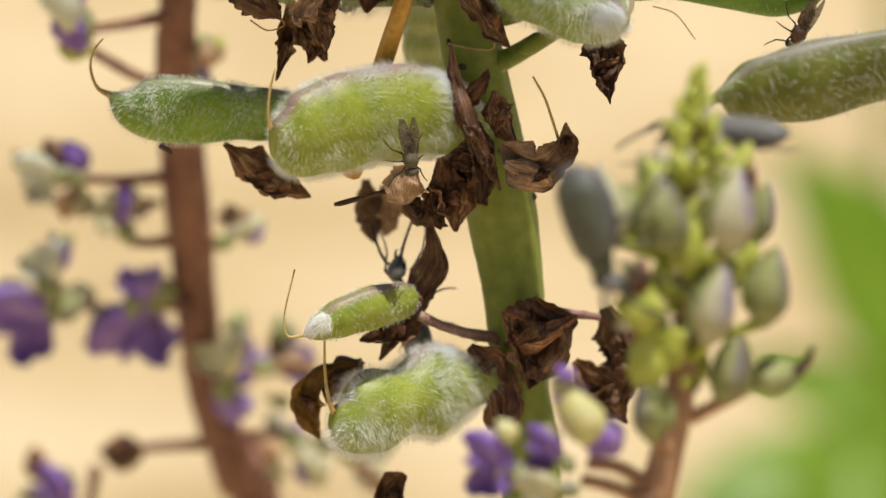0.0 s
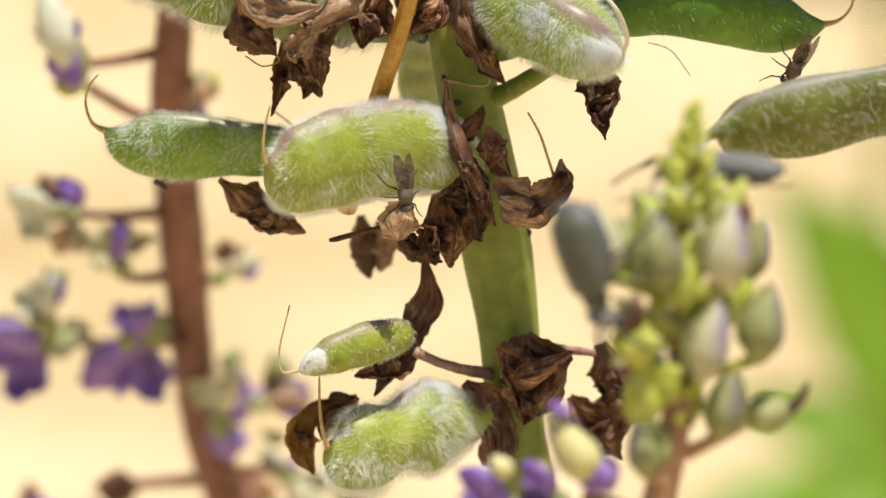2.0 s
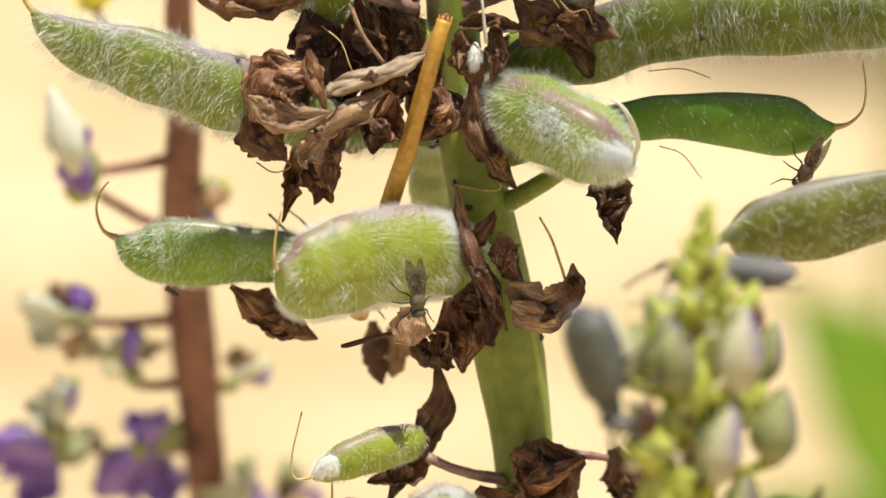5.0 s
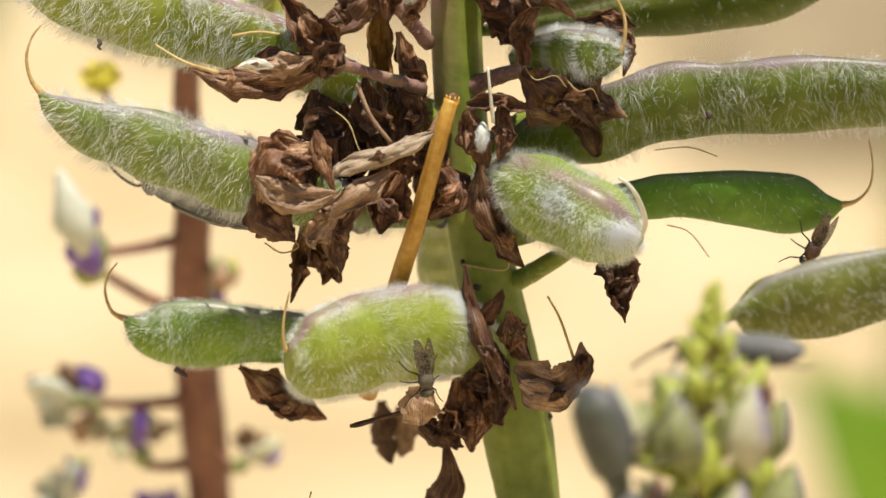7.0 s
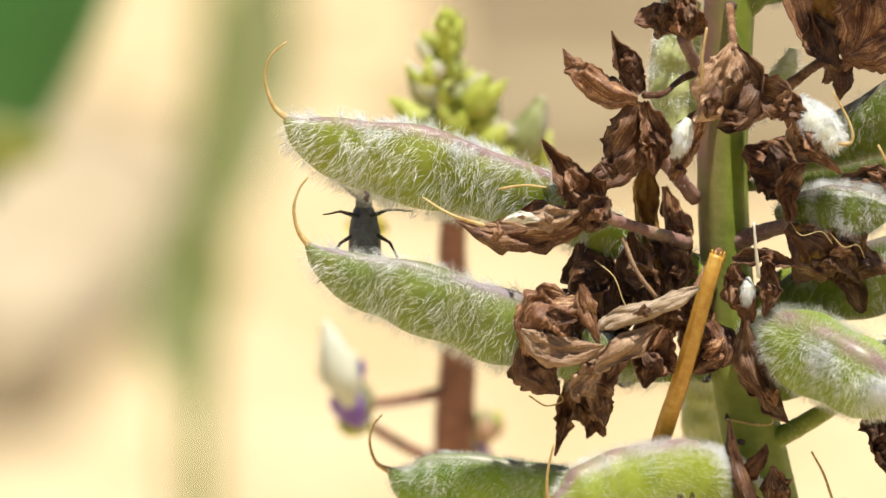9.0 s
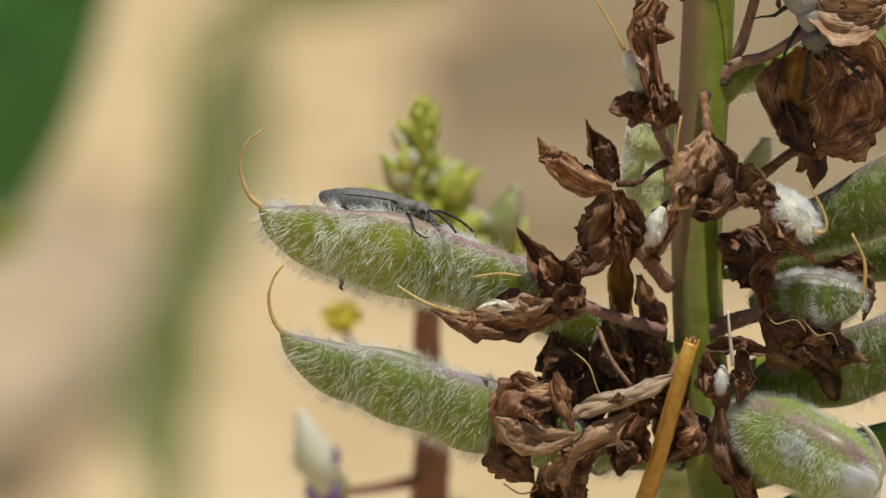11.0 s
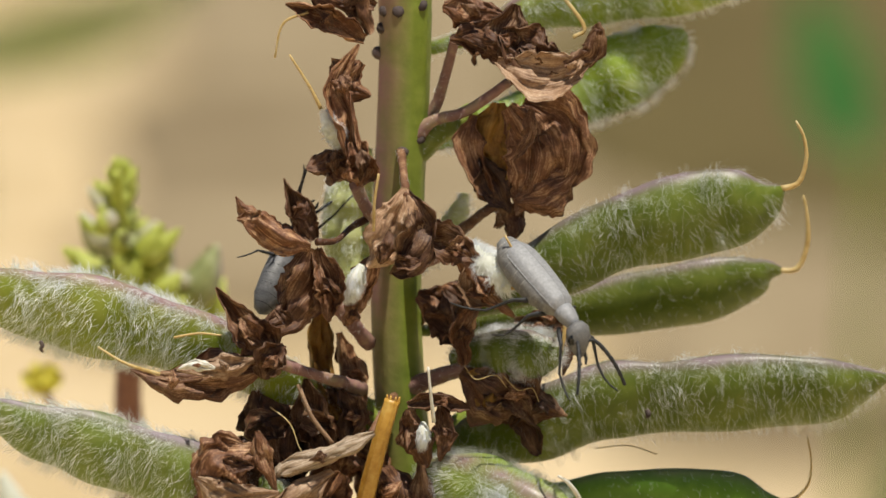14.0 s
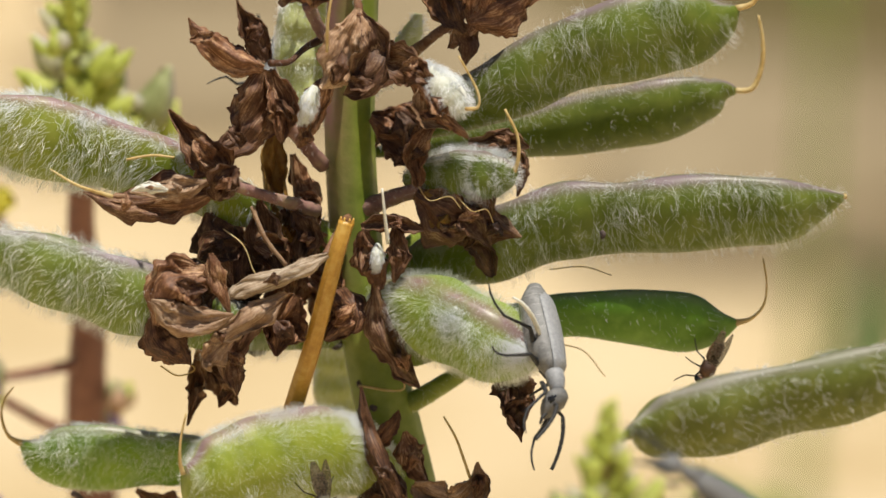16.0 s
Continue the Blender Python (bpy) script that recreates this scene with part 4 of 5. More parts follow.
# ---- straw ----
straw = thing("straw", P(-90, 327, 250), "broken golden straw stem leaning against the lupine pods", "straw")
tube("straw_stem", [(2, 0, 250, 14), (-20, 70, 250, 15), (-60, 215, 205, 16), (-97, 330, 140, 17), (-150, 520, 40, 17)], STRAW, straw, n=40, sides=36, rough=0.02, ribs=0.035)
# The straw is solid: a darker disc on its end gives the hollow's shade.
tube("straw_hollow", [(2, 4, 250, 9), (2.2, -0.6, 250, 9.5), (2.2, -0.4, 250, 3)], AMBER_DRY, straw, "dark disc for the shaded hollow at the straw's broken end", n=6, sides=10, rough=0.1)
for i in range(4):
    a = i * 1.57 + 0.4
    tube("straw_splinter", [(2 + 11 * math.cos(a), 6, 250 + 11 * math.sin(a), 4), (4 + 12 * math.cos(a), -6 - 2 * (i % 3), 250 + 12 * math.sin(a), 1.5)], STRAW, straw, n=4, sides=5)


# loose threads and specks caught on the pods
for row in [[(360, 90, 40, 1.2), (420, 86, 40, 1.2), (470, 102, 45, 1.0)], [(380, 222, 30, 1.2), (420, 236, 30, 1.2), (455, 280, 30, 1.0)], [(20, 290, 60, 2.4), (75, 300, 80, 2.4), (100, 296, 80, 2), (95, 275, 80, 2)],
            [(-330, 250, 120, 1.6), (-300, 268, 130, 1.6), (-270, 258, 130, 1.6), (-285, 240, 130, 1.6)], [(-385, -115, 230, 2.6), (-340, -122, 230, 2.4), (-300, -118, 230, 2)],
            [(130, -60, 190, 1.0), (150, -35, 205, 1.0), (185, -42, 210, 0.9), (205, -20, 210, 0.8)], [(200, -40, 205, 0.9), (225, -15, 212, 0.9), (250, -18, 212, 0.8), (262, 6, 208, 0.7)], [(-250, 30, 170, 0.9), (-262, 60, 180, 0.8), (-240, 76, 185, 0.8), (-255, 96, 185, 0.7)],
            [(-215, 10, 190, 1.3), (-180, 40, 215, 1.3), (-160, 90, 225, 1.2), (-128, 108, 225, 1.1)]]:
    tube("thread", row, STYLE, stalk, "thin curly dry thread", n=16, sides=5)
for row in [[(-622, -112, 205, 3), (-617, -104, 207, 4), (-621, -98, 207, 3), (-616, -92, 206, 2)], [(452, 22, 165, 4), (456, 30, 166, 6), (452, 36, 165, 3)], [(-490, 472, 58, 5), (-478, 478, 60, 5), (-468, 486, 52, 3)]]:
    tube("speck", row, SCAR, stalk, "small black speck on a pod", n=8, sides=6)


# ---- the flowering stalk behind ----
def back(v):
    """Depth of the leaning flowering stalk at plan height v: its foot stands farther off."""
    return max(-2000.0, -1000 - 0.75 * (v + 150))


red = thing("flowering_lupine", Vector((P(-300, 1200, back(1200)).x, P(0, 0, back(1200)).y, 0)), "red-brown lupine stalk with purple flowers and a budding tip", "plant")
tube("spike_axis", [(-484, -410, back(-410), 7), (-478, -330, back(-330), 14), (-464, -200, back(-200), 18), (-459, -140, back(-140), 20)], BUD_GREEN, red, "pale green spike axis", n=16)
tube("stem", [(-460, -160, back(-160), 19), (-459, -146, back(-146), 21), (-467, -6, back(-6), 25), (-456, 150, back(150), 31), (-460, 250, back(250), 35), (-462, 361, back(361), 37), (-442, 561, back(561), 41), (-422, 771, back(771), 38), (-400, 911, back(911), 38), (-350, 1060, back(1060), 40),
              (-310, 1200, back(1200), 42), (-250, 3000, back(3000), 50), (-200, 11800, back(11800), 60)], RED_STEM, red, "red-brown stem", n=90, sides=14, rough=0.04)


def bud(parent, u, v, d, du, dv, w, mat, label="", thick=0.8, name="bud", seam=(1, 0, 0)):
    """A pointed flower bud from its base at u, v along du, dv."""
    c, r = world_line([(u, v, d, w * 0.35), (u + du * 0.3, v + dv * 0.3, d + 6, w), (u + du * 0.65, v + dv * 0.65, d + 8, w * 0.8), (u + du, v + dv, d + 4, w * 0.12)], 16)
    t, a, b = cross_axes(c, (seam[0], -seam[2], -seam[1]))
    vv, th = shell(c, a * r[:, None], b * (r * thick)[:, None], 14)
    edge = np.minimum(th, 2 * np.pi - th)
    s = np.exp(-(edge / 0.7) ** 2)[None, :] * np.linspace(0.1, 1, 16)[:, None]
    ob = part(name, vv.reshape(-1, 3), skin(16, 14), mat, parent, label, seam=s.ravel())
    if w > 20 and name == "bud":
        k = 1 if (int(u) + int(v)) % 2 else -1
        ox, oy = -dv / math.hypot(du, dv) * w * 0.55 * k, du / math.hypot(du, dv) * w * 0.55 * k
        petal("bud_lobe", [(u - ox * 0.2, v - oy * 0.2, d + 10, w * 0.4), (u + ox + du * 0.4, v + oy + dv * 0.4, d + 20, w * 0.75), (u + ox * 0.6 + du * 0.95, v + oy * 0.6 + dv * 0.95, d + 14, w * 0.2)], mat if mat in (BUD_GREEN, WHITE_POD, PURPLE) else BUD_GREY, ob, int(abs(u)), 1.3, 0.14, 0.2, -1, 12, 9, 0.15)
    return ob


def bud_spike(parent, axis, d, n, seed, w0, w1, mat=BUD_GREEN, slim=1.0):
    """Small buds in a spiral round a line of plan points, larger and looser below."""
    rnd = random.Random(seed)
    line = spline(axis, n)
    for i, (u, v) in enumerate(line):
        f = i / (n - 1)
        a = i * 2.4 + rnd.uniform(-0.5, 0.5)
        w = (w0 + (w1 - w0) * f) * rnd.uniform(0.75, 1.25)
        out = (0.5 + f) * w * 1.9 * slim * rnd.uniform(0.7, 1.2)
        pale = i % 6 == 5 and f > 0.25
        bud(parent, u + math.cos(a) * out * 0.4, v + rnd.uniform(-6, 6), d + math.sin(a) * out * 0.5, math.cos(a) * out * 0.9 + rnd.uniform(-6, 6), -w * rnd.uniform(1.6, 2.6), w * 0.62, CREAM if pale else mat, name="bud")


bud_spike(red, [(-484, -405), (-482, -330), (-470, -240), (-462, -150)], back(-280), 54, 3, 14, 36)
for u, v, du, dv, w, m in [(-420, -180, 30, -120, 24, BUD_GREY), (-395, -130, 55, -120, 26, BUD_GREY), (-350, -160, 45, -120, 30, BUD_GREY), (-330, -120, 36, -100, 22, BUD_GREEN), (-500, -260, -46, -80, 22, CREAM), (-490, -180, -20, -90, 26, CREAM), (-455, -230, 30, -90, 20, CREAM)]:
    bud(red, u, v, back(v) + 20, du, dv, w, m, "pale pointed flower bud")


def flower(parent, u, v, d, r, turn, look_, seed, stalk_to=None, mats=(PURPLE, PURPLE, CREAM)):
    """A pea flower: calyx, standard, two plump wings and a keel. turn: the way it points, degrees from right, upwards."""
    c, s = math.cos(radians(turn)), -math.sin(radians(turn))
    q = lambda x, y: (u + (x * c - y * s) * r, v + (x * s + y * c) * r)
    calyx = part_bud(parent, q(-0.9, 0), q(-0.1, 0), d, r * 0.3, BUD_GREY, "calyx", look_)
    petal("standard_petal", [(*q(-0.35, -0.1), d - 16, r * 0.28), (*q(0.0, -0.45), d - 30, r * 0.5), (*q(0.2, -0.8), d - 24, r * 0.42), (*q(0.15, -1.0), d - 10, r * 0.2)], mats[0], calyx, seed, 1.5, 0.16, 0.5, 1, 20, 13, 0.14, 0.5)
    for k in (-1, 1):
        wing = [(*q(-0.3, 0.0), d + k * 12, r * 0.16), (*q(0.1, 0.05 + 0.05 * k), d + k * 22, r * 0.36), (*q(0.5, 0.12 + 0.05 * k), d + k * 22, r * 0.38), (*q(0.85, 0.1), d + k * 12, r * 0.24), (*q(1.0, 0.02), d + k * 4, r * 0.06)]
        cc, rr = world_line(wing, 20)
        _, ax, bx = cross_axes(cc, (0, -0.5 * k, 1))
        vv, _ = shell(cc, ax * rr[:, None], bx * (rr * 0.55)[:, None], 18)
        part("wing_petal", vv.reshape(-1, 3), skin(20, 18), mats[1], calyx)
        petal("petal_fringe", [(*q(0.0, 0.2 * k), d + 26, r * 0.12), (*q(0.4, 0.3 * k), d + 30, r * 0.22), (*q(0.75, 0.42 * k), d + 22, r * 0.1)], mats[2] if k > 0 else mats[0], calyx, seed + 2 + k, 1.2, 0.3, 0.8, k, 14, 9, 0.4, 0.5)
    petal("keel_petal", [(*q(-0.1, 0.2), d, r * 0.2), (*q(0.4, 0.42), d, r * 0.24), (*q(0.8, 0.34), d, r * 0.1)], mats[2], calyx, seed + 7, 1.6, 0.1, 0, 1, 12, 9, 0.1, 0.6)
    if stalk_to:
        tube("pedicel", [(*q(-0.85, 0), d, 8), ((q(-0.85, 0)[0] + stalk_to[0]) / 2, (q(-0.85, 0)[1] + stalk_to[1]) / 2 + 4, d, 9), (*stalk_to, d, 12)], RED_STEM, calyx, "thin red-brown flower stalk")
    return calyx


def part_bud(parent, a, b, d, w, mat, name, label):
    return bud(parent, a[0], a[1], d, b[0] - a[0], b[1] - a[1], w, mat, label, name="flower", thick=0.9)


flower(red, -655, 225, back(225) + 60, 55, 80, "white and purple pea flower turned up", 1, (-480, 245), (CREAM, CREAM, PURPLE))
bud(red, -646, 270, back(245) + 110, -46, -152, 31, WHITE_POD, "white folded flower bud")
bud(red, -664, 232, back(250) + 80, 36, 78, 34, PURPLE, "purple petals")
bud(red, -618, 296, back(250) + 70, -46, -96, 32, BUD_GREY, "grey-green calyx")
bud(red, -668, 300, back(300) + 60, 60, 10, 22, BUD_GREEN, "green calyx")
tube("pedicel", [(-620, 300, back(300), 9), (-540, 345, back(345), 10), (-470, 372, back(372), 12)], RED_STEM, red, "thin red-brown flower stalk")
flower(red, -690, 520, back(520) + 60, 62, 170, "greenish white wilting flower", 11, (-480, 528), (WHITE_POD, WHITE_POD, BUD_GREEN))
flower(red, -640, 560, back(560) + 80, 48, 250, "brownish wilting flower", 12, None, (CREAM, PALE_DRY, PALE_DRY))
flower(red, -555, 590, back(590) + 80, 62, 100, "cream and purple flower", 13, (-470, 640), (CREAM, PURPLE, CREAM))
flower(red, -680, 690, back(690) + 60, 62, 95, "white-tipped flower", 14, None, (WHITE_POD, WHITE_POD, PURPLE))
flower(red, -715, 765, back(765) + 80, 98, 185, "large purple pea flower", 15, (-450, 755))
flower(red, -530, 775, back(790) + 100, 101, 225, "large purple pea flower with torn petals", 16, (-440, 760))
flower(red, -520, 730, back(730) + 110, 55, 60, "purple torn petals", 17)
flower(red, -365, 860, back(860) + 120, 72, 80, "cream and purple flower against the stem", 18, None, (CREAM, CREAM, PURPLE))
bud(red, -350, 905, back(905) + 120, -10, 60, 34, PURPLE, "purple petals")
flower(red, -350, 625, back(625) + 40, 55, 35, "small pink and purple hanging flower", 19, (-440, 575), (PALE_DRY, CREAM, PURPLE))
flower(red, -660, 1100, back(1100) + 60, 72, 130, "purple pea flower", 20, (-600, 1040))
tube("pedicel", [(-545, 1010, back(1010), 9), (-480, 1004, back(1004), 10), (-410, 1000, back(1000), 12)], RED_STEM, red, "thin red-brown flower stalk")
bud(red, -520, 1020, back(1020) + 30, -75, -8, 38, DARK_DRY, "dark dried bud", name="dried_bud")
flower(red, -230, 1020, back(1020) + 160, 62, -50, "white and purple wilting flower", 21, (-370, 980), (CREAM, CREAM, PURPLE))
flower(red, -270, 860, back(860) + 60, 60, 10, "brownish pink wilting flower", 22, (-400, 900), (PALE_DRY, PALE_DRY, PURPLE))
flower(red, -130, 1040, back(1040) + 160, 55, -40, "pale wilting flower", 23, None, (CREAM, PALE_DRY, CREAM))
flower(red, -410, 320, back(320) - 60, 48, 60, "small brown and green wilting flower", 24, None, (PALE_DRY, BUD_GREEN, PALE_DRY))
blossom = bud(red, -620, -22, back(-25) - 200, 6, -40, 26, YELLOW, "small yellow blossom", name="yellow_blossom")
for i in range(6):
    a = i * 1.05
    petal("petal", [(-618, -38, back(-25) - 195, 8), (-618 + 22 * math.cos(a), -44 + 16 * math.sin(a), back(-25) - 180, 16), (-618 + 38 * math.cos(a + 0.3), -46 + 28 * math.sin(a + 0.3), back(-25) - 190, 7)], YELLOW, blossom, 70 + i, 1.2, 0.2, 0.5, 1, 12, 9, 0.2)
tube("pedicel", [(-615, -20, back(-20) - 200, 6), (-560, 60, back(60) - 150, 7), (-462, 110, back(110), 9)], RED_STEM, red)

# ---- the budding stalk in front ----
BD = 1420
budding = thing("budding_lupine", Vector((P(380, 1300, BD).x, P(0, 0, BD).y, 0)), "young lupine stalk with grey-green buds and first purple flowers", "plant")
tube("stem", [(459, 335, BD, 8), (457, 520, BD, 18), (447, 700, BD, 22), (430, 911, BD, 28), (392, 1093, BD, 34), (370, 1250, BD, 36), (340, 3000, BD, 50), (300, 10500, BD, 60)], PINK_STEM, budding, "pinkish green stem", n=60, sides=14, rough=0.03)
bud_spike(budding, [(459, 335), (458, 400), (456, 470), (455, 540)], BD, 66, 5, 9, 24, BUD_GREEN, slim=0.95)
FLUSH = "cream bud with a purple flush"
for u, v, du, dv, w, dd, m, side, lb in [
        (320, 640, -35, -140, 38, 30, CREAM, (-0.5, -0.8, 0.4), "grey bud with a purple tip"), (345, 650, -10, -120, 34, -10, BUD_GREY, (0, 0, 0), ""),
        (418, 662, -30, -150, 42, 50, BUD_GREY, (0.8, 0, 0.4), ""), (380, 600, 5, -100, 24, 20, BUD_GREEN, (1, 0, 0), ""), (515, 655, 18, -150, 46, 50, CREAM, (0.75, -0.2, 0.65), FLUSH),
        (560, 640, 30, -110, 30, -30, BUD_GREY, (0.7, 0, 0.6), ""), (575, 785, 28, -140, 42, 20, BUD_GREY, (0.85, -0.2, 0.5), "grey-green bud turning dark purple"),
        (478, 820, 34, -150, 42, 60, CREAM, (0.55, 0, 0.85), FLUSH), (360, 790, 10, -80, 42, 60, BUD_GREEN, (1, 0, 0), "round yellowish bud"), (345, 735, 20, -70, 26, 70, DARK_DRY, (1, 0, 0), "dark shrivelled bud"),
        (372, 905, -2, -120, 34, 40, BUD_GREEN, (1, 0, 0), ""), (385, 990, -10, -120, 38, 40, BUD_GREY, (-0.6, 0, 0.6), "pale grey-green calyx"), (505, 920, 30, -125, 38, 10, BUD_GREY, (0.6, 0, 0.7), "dull purple-grey bud"),
        (450, 900, 20, -100, 26, -20, BUD_GREEN, (1, 0, 0), ""), (430, 560, -66, -70, 20, 10, BUD_GREEN, (1, 0, 0), ""), (500, 560, 46, -90, 22, 10, BUD_GREEN, (1, 0, 0), ""),
        (448, 700, 6, -110, 26, 40, BUD_GREEN, (1, 0, 0), ""), (412, 740, -14, -80, 24, 20, BUD_GREEN, (1, 0, 0), ""), (508, 735, 24, -80, 22, 0, BUD_GREEN, (1, 0, 0), ""),
        (400, 560, -40, -80, 26, -20, BUD_GREY, (1, 0, 0), ""), (520, 530, 34, -70, 22, -10, BUD_GREEN, (1, 0, 0), ""), (470, 640, -10, -90, 30, 20, BUD_GREEN, (1, 0, 0), ""), (540, 560, 20, -60, 18, 10, DARK_DRY, (1, 0, 0), "dark shrivelled bud"),
        (470, 760, 10, -90, 26, 10, BUD_GREY, (0.5, 0, 0.6), ""), (540, 700, 26, -70, 20, -20, BUD_GREEN, (1, 0, 0), ""), (395, 830, -16, -70, 28, 10, BUD_GREY, (1, 0, 0), ""), (420, 860, 10, -80, 24, 30, BUD_GREEN, (1, 0, 0), "")]:
    bud(budding, u, v, BD + dd, du, dv, w, m, lb or "grey-green pointed bud", seam=side if any(side) else (1, 0, 0))
    tube("pedicel", [(u, v - 4, BD + dd, w * 0.3), ((u + 447) / 2, v + 16, BD + dd * 0.5, w * 0.26), (np.interp(v, (520, 700, 911, 1093), (457, 447, 430, 392)), v + 26, BD, w * 0.3)], BUD_GREEN if v < 850 else PINK_STEM, budding)
bud(budding, 560, 890, BD, 90, -30, 34, BUD_GREY, "grey-green bud with a dark dry tip")
tube("pedicel", [(560, 890, BD, 9), (520, 915, BD, 11), (450, 950, BD, 14)], PINK_STEM, budding, "pink flower stalk")
tube("dry_tip", [(630, 872, BD + 10, 14), (655, 850, BD + 10, 9), (668, 822, BD + 10, 4)], DARK_DRY, budding, "dark dry bud tip")
tube("pedicel", [(270, 1030, BD + 20, 12), (330, 1040, BD + 10, 13), (385, 1080, BD, 16)], PINK_STEM, budding, "pink flower stalk")
tube("pedicel", [(260, 1060, BD + 20, 12), (320, 1075, BD + 10, 13), (380, 1105, BD, 16)], PINK_STEM, budding, "pink flower stalk")
bud(budding, 296, 1000, BD + 60, -92, -124, 40, PALE_YELLOW, "pale yellow petal of a turning flower", name="flower")
bud(budding, 322, 1010, BD + 50, -60, -62, 40, PURPLE, "purple base of a turning flower", name="flower")
flower(budding, 115, 1030, BD + 60, 78, 150, "violet pea flower", 33, None, (PURPLE, PURPLE, WHITE_STYLE))
flower(budding, 205, 1010, BD + 70, 58, 140, "purple pea flower", 32, None, (PURPLE, PURPLE, PALE_YELLOW))
flower(budding, 200, 1075, BD + 80, 62, 175, "cream wilting flower", 34, None, (CREAM, CREAM, PALE_DRY))
bud(budding, 140, 990, BD + 90, -30, -36, 20, PALE_YELLOW, "yellow frilled petal", name="flower")
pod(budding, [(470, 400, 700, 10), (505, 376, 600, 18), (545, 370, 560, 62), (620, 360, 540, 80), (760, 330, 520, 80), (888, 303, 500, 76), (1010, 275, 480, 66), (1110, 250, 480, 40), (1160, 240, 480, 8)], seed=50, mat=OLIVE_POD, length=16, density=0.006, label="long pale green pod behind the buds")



def clutter(parent, spots, d, seed, n, w0, w1, mats):
    """Small bracts, shrivelled buds and torn petals round plan points."""
    rnd = random.Random(seed)
    for u, v, r in spots:
        for i in range(n):
            a, q = rnd.uniform(0, 6.28), r * rnd.uniform(0.2, 1.0)
            w, b = rnd.uniform(w0, w1), rnd.uniform(-0.9, 0.9)
            m = rnd.choice(mats)
            x, y, z = u + q * math.cos(a), v + q * math.sin(a) * 1.1, (back(v) if d is None else d) + rnd.uniform(-40, 60)
            if i % 2:
                bud(parent, x, y, z, w * 2.6 * math.sin(b), -w * 2.6 * math.cos(b), w, m, name="bract")
            else:
                e = rnd.uniform(0, 6.28)
                petal("torn_petal", [(x, y, z, w * 0.5), (x + w * math.cos(e), y + w * math.sin(e), z + 8, w), (x + 2.4 * w * math.cos(e + 0.4), y + 2.4 * w * math.sin(e + 0.4), z, w * 0.4)], m, parent, seed * 31 + i, 1.4, 0.3, 0.6, 1, 12, 9)


clutter(budding, [(455, 580, 40), (440, 700, 50), (440, 800, 45), (350, 770, 40), (440, 880, 45)], BD + 20, 3, 5, 8, 15, (BUD_GREEN, BUD_GREEN, BUD_GREY, CREAM, DARK_DRY))
clutter(budding, [(458, 450, 34), (462, 510, 48)], BD + 10, 8, 6, 8, 14, (BUD_GREEN, BUD_GREEN, BUD_GREEN, CREAM))
clutter(budding, [(165, 1030, 45), (235, 905, 22), (130, 1060, 40)], BD + 60, 4, 4, 9, 17, (CREAM, PURPLE, PURPLE, PALE_DRY))
clutter(red, [(-660, 530, 60), (-570, 600, 60), (-690, 700, 60), (-560, 770, 70), (-370, 860, 60), (-280, 870, 60), (-250, 1010, 70), (-660, 1090, 50), (-420, 320, 34)], None, 5, 5, 12, 26, (CREAM, PALE_DRY, BUD_GREY, PURPLE, DRY))
clutter(red, [(-470, -200, 60), (-380, -180, 50), (-478, -300, 36)], None, 6, 6, 12, 20, (BUD_GREEN, BUD_GREEN, CREAM, BUD_GREY))

# ---- plants farther behind ----
def leafy(name, label, base_d, base_u, leaves, mat, group="", tilt=0.0):
    """A plant farther behind: a stalk from the soil and long leaflets, each a row of u, v, d, half-width."""
    v0 = leaves[0][0][1]
    b = P(base_u, 0, base_d)
    ob = thing(name, Vector((b.x, b.y, 0)), label, "plant", group or ("grass behind" if "grass" in name else ""))
    low = P(base_u, leaves[0][0][1], base_d)
    steps = (low.z) / size(base_d) * 0.995
    tube("stem", [(leaves[0][0][0], v0, base_d, 10), (base_u, v0 + steps * 0.4, base_d, 22), (base_u, v0 + steps, base_d, 30)], LEAF, ob, n=24)
    for i, row in enumerate(leaves):
        petal("leaf", row, mat, ob, 60 + i, 0.7, 0.05, 0.3, 1 if i % 2 else -1, 18, 9, 0.03, 0.6, thin=4, tilt=tilt)
    return ob


leafy("leafy_lupine", "broad bright green lupine leaf blades in the sun", -15000, 1150, [
    [(1080, 960, -15000, 60), (870, 770, -15000, 160), (735, 600, -15000, 130), (590, 470, -15000, 25)], [(1080, 980, -15000, 40), (850, 960, -14000, 95), (660, 890, -13900, 75), (500, 850, -13800, 18)],
    [(1080, 1040, -15000, 50), (850, 1075, -12500, 185), (610, 1070, -12400, 165), (400, 1110, -12300, 18)], [(1080, 980, -15000, 40), (1200, 760, -15000, 90), (1250, 560, -15000, 20)]], LEAF, tilt=-0.7)
leafy("grassy_plant", "tall dark green blade-like leaves", -11000, -1450, [[(-1430, 60, -11000, 60), (-1310, -230, -11000, 120), (-1200, -470, -11000, 135), (-1090, -740, -11000, 100), (-1000, -940, -10900, 20)], [(-1430, 20, -11000, 60), (-1480, -300, -11000, 80), (-1430, -600, -11000, 20)]], DARK_LEAF, tilt=-0.3)
leafy("grassy_plant", "slender pale green blades, far and soft", -25000, -960, [[(-950, 260, -25000, 60), (-935, 60, -25000, 105), (-905, -150, -25000, 60)], [(-950, 120, -25000, 40), (-870, -220, -25000, 105), (-820, -420, -25000, 105), (-780, -660, -25000, 30)]], SOFT_LEAF, tilt=-0.7)
